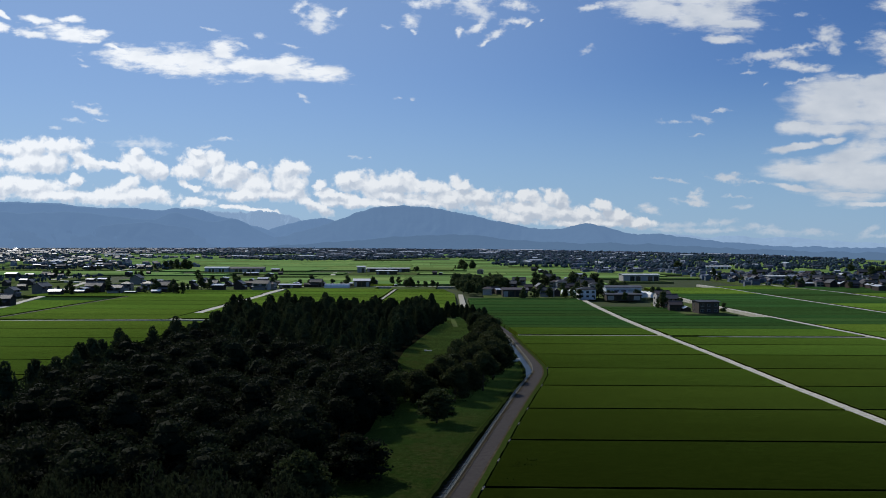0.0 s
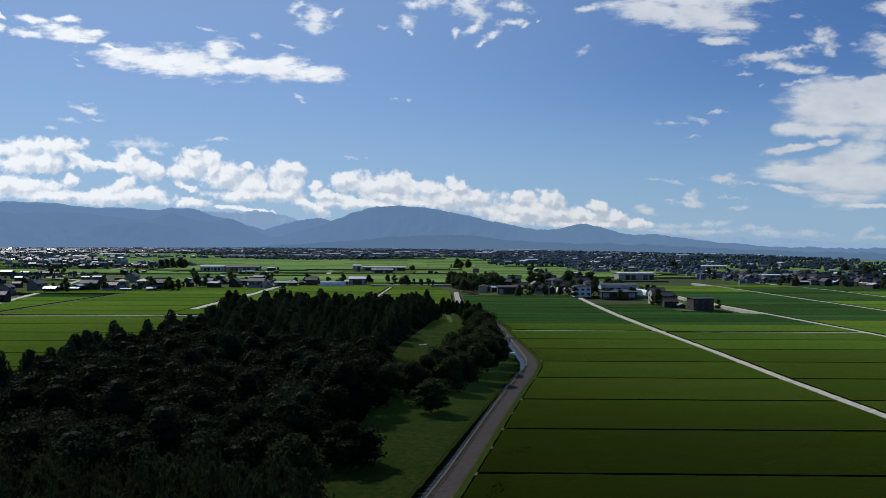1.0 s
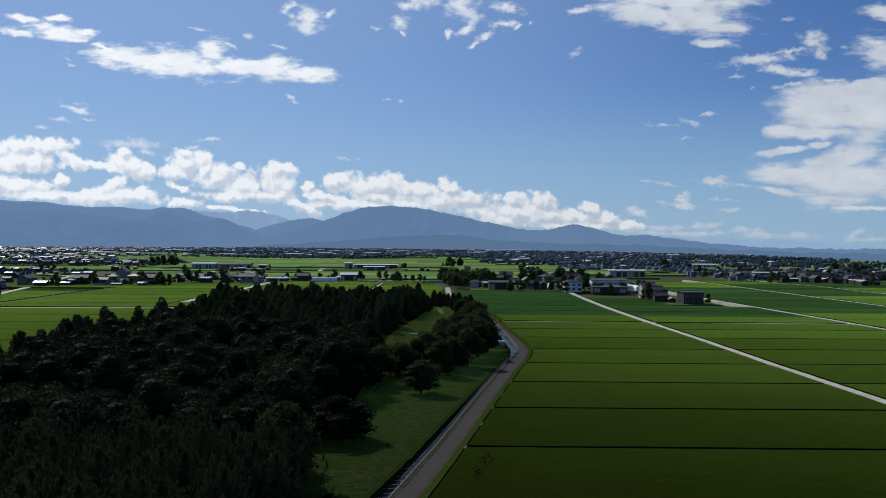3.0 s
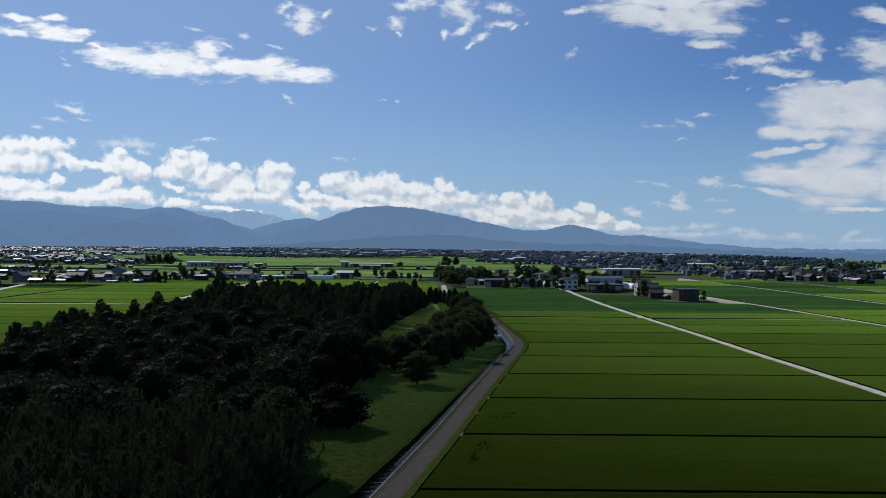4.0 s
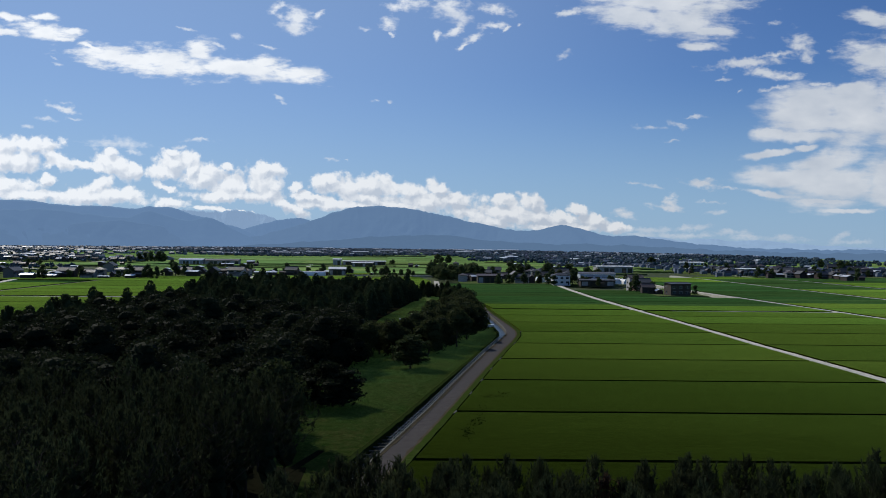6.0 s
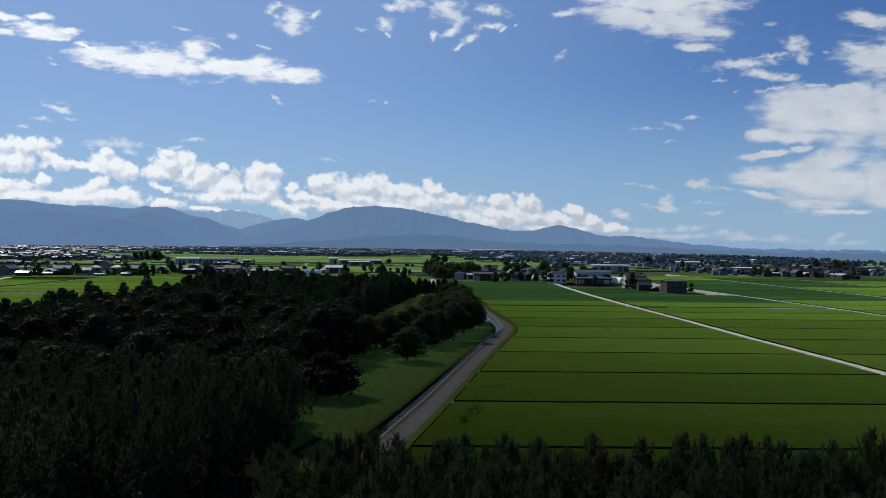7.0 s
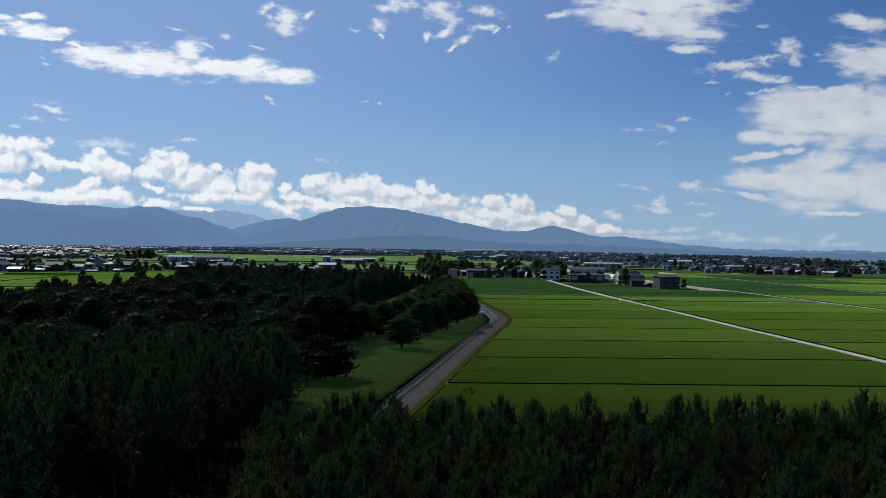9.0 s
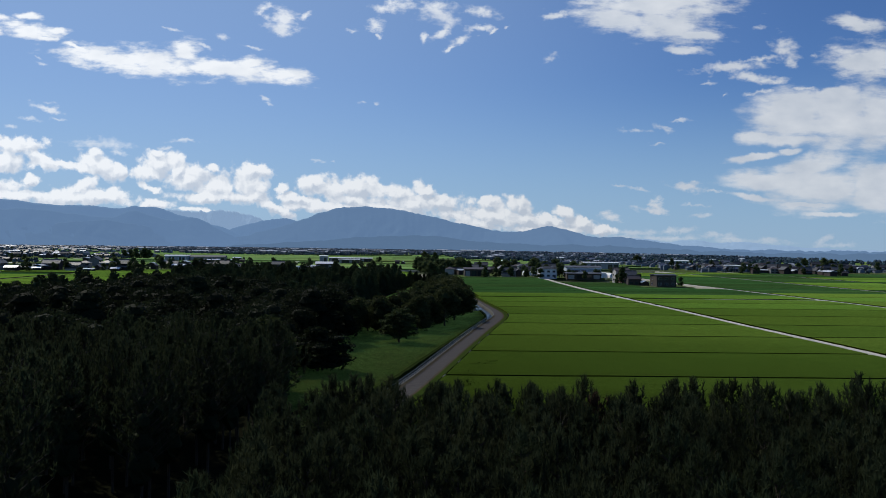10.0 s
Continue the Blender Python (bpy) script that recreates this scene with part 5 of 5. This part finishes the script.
WEST_VILLAGE = [(-268, 438, 2, 1.0), (-309, 522, 0, 0.9), (-336, 587, 4, 0.9), (-304, 553, 0, 1.1), (-380, 677, 6, 0.95), (-457, 796, 6, 1.1), (-446, 810, 6, 0.8), (-285, 535, 3, 1.1), (-289, 560, 4, 0.6), (-274, 548, 3, 0.8), (-269, 561, 2, 1.15), (-322, 699, 6, 0.9), (-251, 555, 0, 0.9), (-260, 597, 1, 0.95), (-238, 549, 7, 0.7), (-285, 681, 0, 1.2), (-368, 870, 6, 0.8), (-244, 598, 1, 1.0), (-220, 550, 3, 0.8), (-220, 570, 2, 1.2), (-229, 598, 7, 0.9)]
WEST_ROW = [(-211, 607, 4, 0.8), (-221, 665, 0, 0.9), (-204, 631, 2, 0.9), (-190, 600, 6, 0.9), (-221, 724, 6, 0.9), (-196, 648, 4, 0.8), (-176, 608, 2, 1.0), (-177, 640, 4, 0.9), (-157, 601, 0, 1.1), (-183, 715, 6, 0.9), (-151, 609, 5, 0.9), (-160, 667, 4, 0.7), (-418, 798, 4, 0.9), (-436, 824, 2, 0.8), (-378, 641, 4, 0.9), (-408, 798, 4, 0.8)]
MIDDLE_FARMS = [(-236, 861, 6, 0.7), (-227, 861, 6, 0.75), (-205, 834, 6, 0.8), (-227, 960, 6, 0.9), (-203, 878, 4, 0.7), (-140, 650, 6, 0.7), (-130, 642, 4, 0.6), (-122, 642, 2, 0.95), (-118, 651, 4, 0.7), (-78, 680, 4, 0.8), (-49, 663, 4, 0.8), (-28, 885, 3, 0.8), (-35, 900, 4, 0.7), (-58, 653, 3, 0.5)]
FAR_VILLAGE = [(-592, 1111, 6, 1.0), (-559, 1065, 4, 1.1), (-594, 1162, 6, 1.0), (-527, 1045, 2, 1.1), (-551, 1113, 6, 0.9), (-668, 1341, 6, 0.9), (-505, 1068, 2, 1.0), (-477, 1026, 4, 1.1), (-527, 1165, 6, 1.1), (-492, 1069, 6, 1.0), (-496, 1115, 2, 1.1), (-506, 1166, 5, 1.0), (-457, 1070, 4, 1.0), (-585, 1346, 6, 0.9), (-441, 1094, 6, 1.1), (-413, 1050, 4, 1.0), (-793, 1490, 6, 1.0), (-791, 1449, 4, 1.0), (-607, 1344, 6, 1.0)]
GROVE_HAMLET = [(15, 546, 5, 0.9), (20, 559, 4, 0.9), (25, 553, 6, 0.85), (45, 675, 0, 1.0), (47, 594, 4, 0.9), (55, 587, 2, 0.9), (55, 530, 0, 0.9), (62, 536, 4, 0.9), (88, 956, 6, 0.8), (86, 875, 2, 0.9), (95, 737, 6, 0.8), (104, 759, 5, 0.9), (106, 727, 4, 0.9), (116, 834, 6, 0.8), (77, 677, 4, 0.8), (80, 758, 2, 0.9), (16, 919, 5, 0.9), (27, 723, 4, 0.8), (75, 595, 4, 0.7), (84, 1011, 4, 0.9)]
EAST_VILLAGE = [(255, 827, 6, 0.7), (261, 814, 2, 0.8), (255, 765, 4, 0.8), (276, 802, 2, 0.8), (291, 803, 4, 0.8), (266, 744, 2, 0.8), (282, 704, 5, 0.8), (271, 649, 4, 0.9), (287, 676, 2, 0.9), (290, 659, 5, 0.9), (296, 650, 2, 0.9), (329, 706, 4, 0.9), (310, 643, 2, 0.9), (321, 635, 6, 0.8), (313, 605, 6, 0.9), (340, 687, 4, 0.9), (345, 661, 2, 0.9), (330, 769, 2, 0.9), (362, 793, 6, 0.8), (314, 768, 2, 0.8)]
CLUMPS = [(-396, 1073, 12, 4.5), (-371, 1052, 11, 6), (-855, 1579, 9, 9), (-899, 1795, 9, 12), (-516, 1114, 7, 5), (-558, 1163, 7, 5), (-417, 825, 7, 5), (-457, 882, 7, 5), (-283, 548, 6, 4), (-263, 568, 7, 4), (-201, 544, 9, 5), (-208, 550, 7, 4), (-338, 828, 5, 5), (-261, 779, 6, 4), (-220, 746, 6, 4), (-162, 601, 6, 4), (-642, 1215, 5, 6)]
DARK_CLUMPS = [(-79, 670, 6, 4), (-47, 645, 7, 6), (-39, 646, 3, 9), (-27, 638, 9, 2), (-23, 638, 10, 2), (-31, 638, 8, 2), (-62, 985, 6, 4), (-10, 1091, 6, 8), (8, 1092, 9, 5), (-4, 1048, 5, 8), (-94, 643, 4, 4), (-101, 643, 3, 3), (95, 503, 6, 3), (102, 493, 6, 3), (88, 514, 6, 3), (111, 504, 6, 3), (124, 527, 7, 4), (129, 527, 6, 3), (274, 1061, 8, 6), (208, 1058, 5, 8), (413, 833, 11, 9), (520, 1031, 10, 12), (481, 1030, 7, 12)]
HOMES = WEST_VILLAGE + WEST_ROW + MIDDLE_FARMS + FAR_VILLAGE + GROVE_HAMLET + EAST_VILLAGE
hr = random.Random(31)
for x, y, k, size in HOMES:
    stand(k, x, y, hr.choice((0, 0, 4, -6, 12, 90, 84, 96)), 0.84 * size)
for x, y, k, size in WEST_VILLAGE[1:18] + WEST_ROW + FAR_VILLAGE + EAST_VILLAGE:
    if hr.random() < 0.75:
        stand(hr.choice((2, 4, 4, 3, 6)), x + hr.choice((-1, 1)) * hr.uniform(9, 16), y + hr.uniform(4, 22), hr.choice((0, 90)) + hr.uniform(-10, 10), 0.68 * size)
for x0, y0, x1, y1, count in ((28, 560, 112, 690, 14), (270, 690, 460, 890, 26)):
    for _ in range(count):
        stand(hr.choice((0, 1, 2, 4, 5)), hr.uniform(x0, x1), hr.uniform(y0, y1), hr.uniform(-20, 20), hr.uniform(0.7, 0.9))
# long cattle halls on the plain
at(hall("long white-roofed livestock hall on the plain", 51, 12, 4.6, 0.6, TIMBER, WHITE, 12), -93.5, 972, 0)
at(hall("white-roofed livestock hall in front of a longer one", 23, 9, 4.2, 0.5, TIMBER, WHITE, 6), -89, 904, 0)
at(hall("grey feed store beside the livestock hall", 9, 8, 7.0, 0.8, PLASTER, WHITE, 2), -124, 956, 0)
at(hall("long pale low hall among fields", 28, 12, 5.2, 1.2, BLUEWALL, GLINT_METAL_ROOF, 7), -298, 964, 2)
at(hall("long grey roofed hall among fields", 40, 12, 4.6, 1.6, PLASTER, TILE_DARK, 8), -262, 966, 2)
at(hall("white-gabled farm barn beside a lane", 13, 9, 5.0, 1.4, TIMBER, WHITE, 4), -86, 652, 3)
at(hall("low lean shed with a pale roof", 7, 7, 2.8, 0.8, TIMBER, GLINT_METAL_ROOF, 2), -97, 651, 3)
at(hall("long low dark shed with a white roof edge", 17, 6, 2.6, 0.5, TIMBER, GLINT_METAL_ROOF, 6), -141, 631, 0)
at(hall("large white-roofed warehouse behind the hamlet", 34, 16, 6.2, 0.5, PLASTER, WHITE, 6), 163, 759, 5)
at(hall("white-roofed hall at the eastern village edge", 17, 10, 4.8, 0.4, PLASTER, WHITE, 3), 291, 760, 4)
at(hall("long white greenhouse hall on the far plain", 38, 10, 4.0, 0.8, WHITE, WHITE, 8), 331, 1090, 5)
at(hall("long white far hall at the town edge", 58, 16, 5.0, 1.0, WHITE, WHITE, 8), -823, 1940, 0)
at(hall("long white factory hall at the foot of the hills", 66, 24, 7.0, 1.2, WHITE, WHITE, 8), 134, 2690, 0)
at(hall("grey factory hall beside a longer white one", 70, 24, 7.0, 1.5, PLASTER, GLINT_METAL_ROOF, 8), 214, 2740, 0)
copy_thing(g, pose(-103, 629, 0, 0, 0, 90))

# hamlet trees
hamlet_tree = [broadleaf(500 + i, h, s, "garden_tree", "dark garden tree among the houses", 0.02, 380, 0.7, LIT_GARDEN) for i, (h, s) in enumerate(((8, 3.6), (6, 3.0), (10, 4.2)))]
garden = []
for x, y, k, size in HOMES:
    for _ in range(hr.choice((0, 1, 1, 2))):
        garden.append((x + hr.uniform(-15, 15), y + hr.uniform(-8, 12)))
for x, y, h, wide in CLUMPS + DARK_CLUMPS:
    for _ in range(1 + int(wide / 3)):
        garden.append((x + hr.uniform(-wide, wide) * 0.8, y + hr.uniform(-wide, wide) * 0.5))
garden += [(137.5, 409), (110, 428), (108, 432), (121, 436)]
garden += [(hr.uniform(36, 76), hr.uniform(505, 522)) for _ in range(12)] + [(hr.uniform(280, 470), hr.uniform(690, 890)) for _ in range(30)]
scatter(hamlet_tree, garden, hr, (0.55, 1.0))
tall_tree = [broadleaf(540 + i, h, s, "shelter_tree", "tall dark rounded tree on the open plain", 0.02, 700, 0.8, LIT_GARDEN) for i, (h, s) in enumerate(((12.5, 6.4), (11.5, 7.2)))]
scatter(tall_tree, [(-401, 1073), (-394, 1075), (-379, 1053), (-369, 1055), (-362, 1052), (8, 1092), (-6, 1090), (274, 1061), (415, 833), (424, 838)], hr, (0.85, 1.05))
grove = [broadleaf(520 + i, h, s, "grove_tree", "tall dark tree in the hamlet grove", 0.02, 620, 0.7, LIT_GARDEN) for i, (h, s) in enumerate(((10, 5.0), (8.5, 4.6)))]
grove_spots = [(x, y) for x, y in spots_in(lambda x, y: x > road_right(y) + 3, -16, 556, 34, 668, 8.5, hr) if x < 14 + 18 * (y > 575)]
grove_spots += [(hr.uniform(30, 116), hr.uniform(620, 700)) for _ in range(22)] + [(hr.uniform(92, 116), hr.uniform(545, 570)) for _ in range(6)]
scatter(grove, grove_spots, hr, (0.75, 1.1))


# ---- far town ----
def build_far_town():
    rand = random.Random(41)
    v, f, idx = [], [], []
    spots = []
    while len(spots) < 5600:
        y = 1100 + 3100 * rand.random() ** 0.75
        x = rand.uniform(-0.64, 0.64) * (y + 60)
        dense = noise.noise((x * 0.0022, y * 0.0022, 9.0))
        if y < 1650 and dense < 0.22 or inside(x, y) or y < 2300 and dense < -0.12:
            continue
        if x > 0 and math.hypot(x, y + 49) > lerp(math.degrees(math.atan2(x, y)), [-14, 5, 31], [4150, 3400, 1700]) - 250:
            continue
        spots.append((x, y))
    for _ in range(260):
        spots.append((rand.uniform(238, 520), 690 + 260 * rand.random()))
    for _ in range(110):
        spots.append((rand.uniform(140, 300), rand.uniform(960, 1080)))
    for x, y in spots:
        big = rand.random() < 0.03 and y > 1080
        w, d, h, r = (rand.uniform(18, 45), rand.uniform(9, 16), rand.uniform(3.5, 6), 1.0) if big else (rand.uniform(6, 11), rand.uniform(5, 7.5), rand.uniform(2.4, 4.4), rand.uniform(1.0, 1.9))
        if y < 1090:
            w, d, h, r = w * 0.75, d * 0.75, h * 0.8, r * 0.8
        a = rand.choice((0, 90)) + rand.uniform(-12, 12)
        c, s = math.cos(radians(a)), math.sin(radians(a))
        k = len(v)
        for px, py, pz in ((-1, -1, GROUND_Z), (1, -1, GROUND_Z), (1, 1, GROUND_Z), (-1, 1, GROUND_Z), (-1, -1, h), (1, -1, h), (1, 1, h), (-1, 1, h), (-1, 0, h + r * 0.9), (1, 0, h + r * 0.9)):
            qx, qy = px * w / 2, py * d / 2
            v.append((x + qx * c - qy * s, y + qx * s + qy * c, pz))
        f += [(k, k + 1, k + 5, k + 4), (k + 1, k + 2, k + 6, k + 9, k + 5), (k + 2, k + 3, k + 7, k + 6), (k + 3, k, k + 4, k + 8, k + 7)]
        idx += [0, 0, 0, 0]
        k = len(v)
        for px, py, pz in ((-1.06, -1.12, h - 0.2), (1.06, -1.12, h - 0.2), (1.06, 1.12, h - 0.2), (-1.06, 1.12, h - 0.2), (-1.06, 0, h + r), (1.06, 0, h + r)):
            qx, qy = px * w / 2, py * d / 2
            v.append((x + qx * c - qy * s, y + qx * s + qy * c, pz))
        f += [(k, k + 1, k + 5, k + 4), (k + 2, k + 3, k + 4, k + 5)]
        idx += [2, 2] if big and rand.random() < 0.7 or rand.random() < 0.07 else [1, 1]
    tagged(new("far_town", mesh_of("far_town", v, f, [HAZED_TOWN, HAZED_TOWN_ROOF, GLINT_METAL_ROOF], idx)), "bluish-grey roofs of a far town spread over the plain, haze put into their colour", "town", kind="stuff")


build_far_town()


# ---- small things by the road ----
def build_guard_rail():
    t = thing("guard_rail", "pale green-white pipe guard rail along the canal", "guard rail")
    ys = [y for y in np.arange(60, 192, 2.5)]
    pts = [Vector((road_left(y) - 0.16, y, 0.14)) for y in ys]
    for p in pts:
        part("post", Shape().box(p.x - 0.05, p.y - 0.05, 0.10, p.x + 0.05, p.y + 0.05, 0.95), RAIL, t)
    for z in (0.45, 0.88):
        s = Shape()
        for a, b in zip(pts, pts[1:]):
            s.tube((a.x, a.y, z), (b.x, b.y, z), 0.035, 0.035, 5)
        part("rail", s, RAIL, t)


build_guard_rail()


def build_sluice():
    t = thing("sluice_box", "small white concrete sluice box at the canal bank", "sluice")
    part("box", Shape().box(-1.2, -0.5, -0.6, 1.2, 0.5, 0.7, 0.04), WHITE, t)
    part("lid", Shape().box(-1.3, -0.6, 0.702, 1.3, 0.6, 0.82, 0.02), WHITE, t)
    part("gate_screw", Shape().tube((0, -0.3, 0.8), (0, -0.3, 1.4), 0.04, 0.04, 6), STEEL, t)
    t.matrix_basis = pose(15.9, 218, 0, 0, 0, 12)


def build_bench():
    t = thing("stone_bench", "pale stone bench standing on the lawn", "bench")
    part("seat", Shape().box(-1.3, -0.3, 0.36, 1.3, 0.3, 0.5, 0.02), WHITE, t)
    for x in (-0.9, 0.9):
        part("leg", Shape().box(x - 0.14, -0.24, 0.0, x + 0.14, 0.24, 0.362), CONCRETE, t)
    t.matrix_basis = pose(-12.8, 241, 0)


build_sluice()
build_bench()


def build_inlets():
    """Small concrete inlets where the paddies meet the roadside ditch."""
    first = None
    for i, y in enumerate((80.8, 97.5, 112.0, 127.0, 142.5, 173.0, 203.5)):
        m = pose(road_right(y) + 0.8, y, 0, 0, 0, -10)
        if first is None:
            first = thing("ditch_inlet", "grey concrete inlet box beside the roadside ditch", "inlet", "ditch inlets")
            part("basin", Shape().box(-0.22, -0.8, GROUND_Z, 0.22, 0.8, 0.14, 0.03), DARK_CONCRETE, first)
            part("gate", Shape().box(0.1, -0.22, 0.15, 0.16, 0.22, 0.42), STEEL, first)
            first.matrix_basis = m
        else:
            copy_thing(first, m)


build_inlets()
lane([(-20, 352), (-15, 366), (-9, 372), (-6, 356), (-4.5, 325)], 2.2, "pale gravel path curving round the lawn's end", YARD, z=0.05, name="park_path")
# Path takes the near-black floor colour in place of tree shade
lane([(-26, -10), (-22.7, 18), (-20.6, 26), (-18.6, 39), (-16.8, 46), (-14.5, 56)], 1.0, "narrow earth path between the pines, their shade put into its colour", SHADED_FLOOR, z=0.05, name="park_path")


def build_weed_patches():
    """Ragged dark weeds where the rice is beaten down beside the road."""
    rand = random.Random(61)
    cs, ss, ws = [], [], []
    for x0, y0, along, across, count in ((4.6, 66.0, 5.0, 0.9, 130), (6.2, 73.5, 4.5, 1.2, 130), (9.6, 93.5, 1.6, 1.5, 70), (11.8, 97.0, 1.0, 0.9, 30), (7.4, 84.0, 2.0, 0.5, 40)):
        for _ in range(count):
            x, y = x0 + rand.gauss(0, across) * 0.6, y0 + rand.gauss(0, along) * 0.5
            if x > road_right(y) + 1.2 and noise.noise((x * 0.9, y * 0.6, 3.0)) > -0.1:
                cs.append((x, y, 0.27)), ss.append(rand.uniform(0.12, 0.24)), ws.append((0, 0, 1.0))
    tagged(new("weed_patch", tuft_mesh("weed_patch", cs, ss, ws, WEEDS, rand, 3, 0.35, 0.8)), "ragged dark weeds in the rice beside the road", "weeds", kind="stuff")


build_weed_patches()
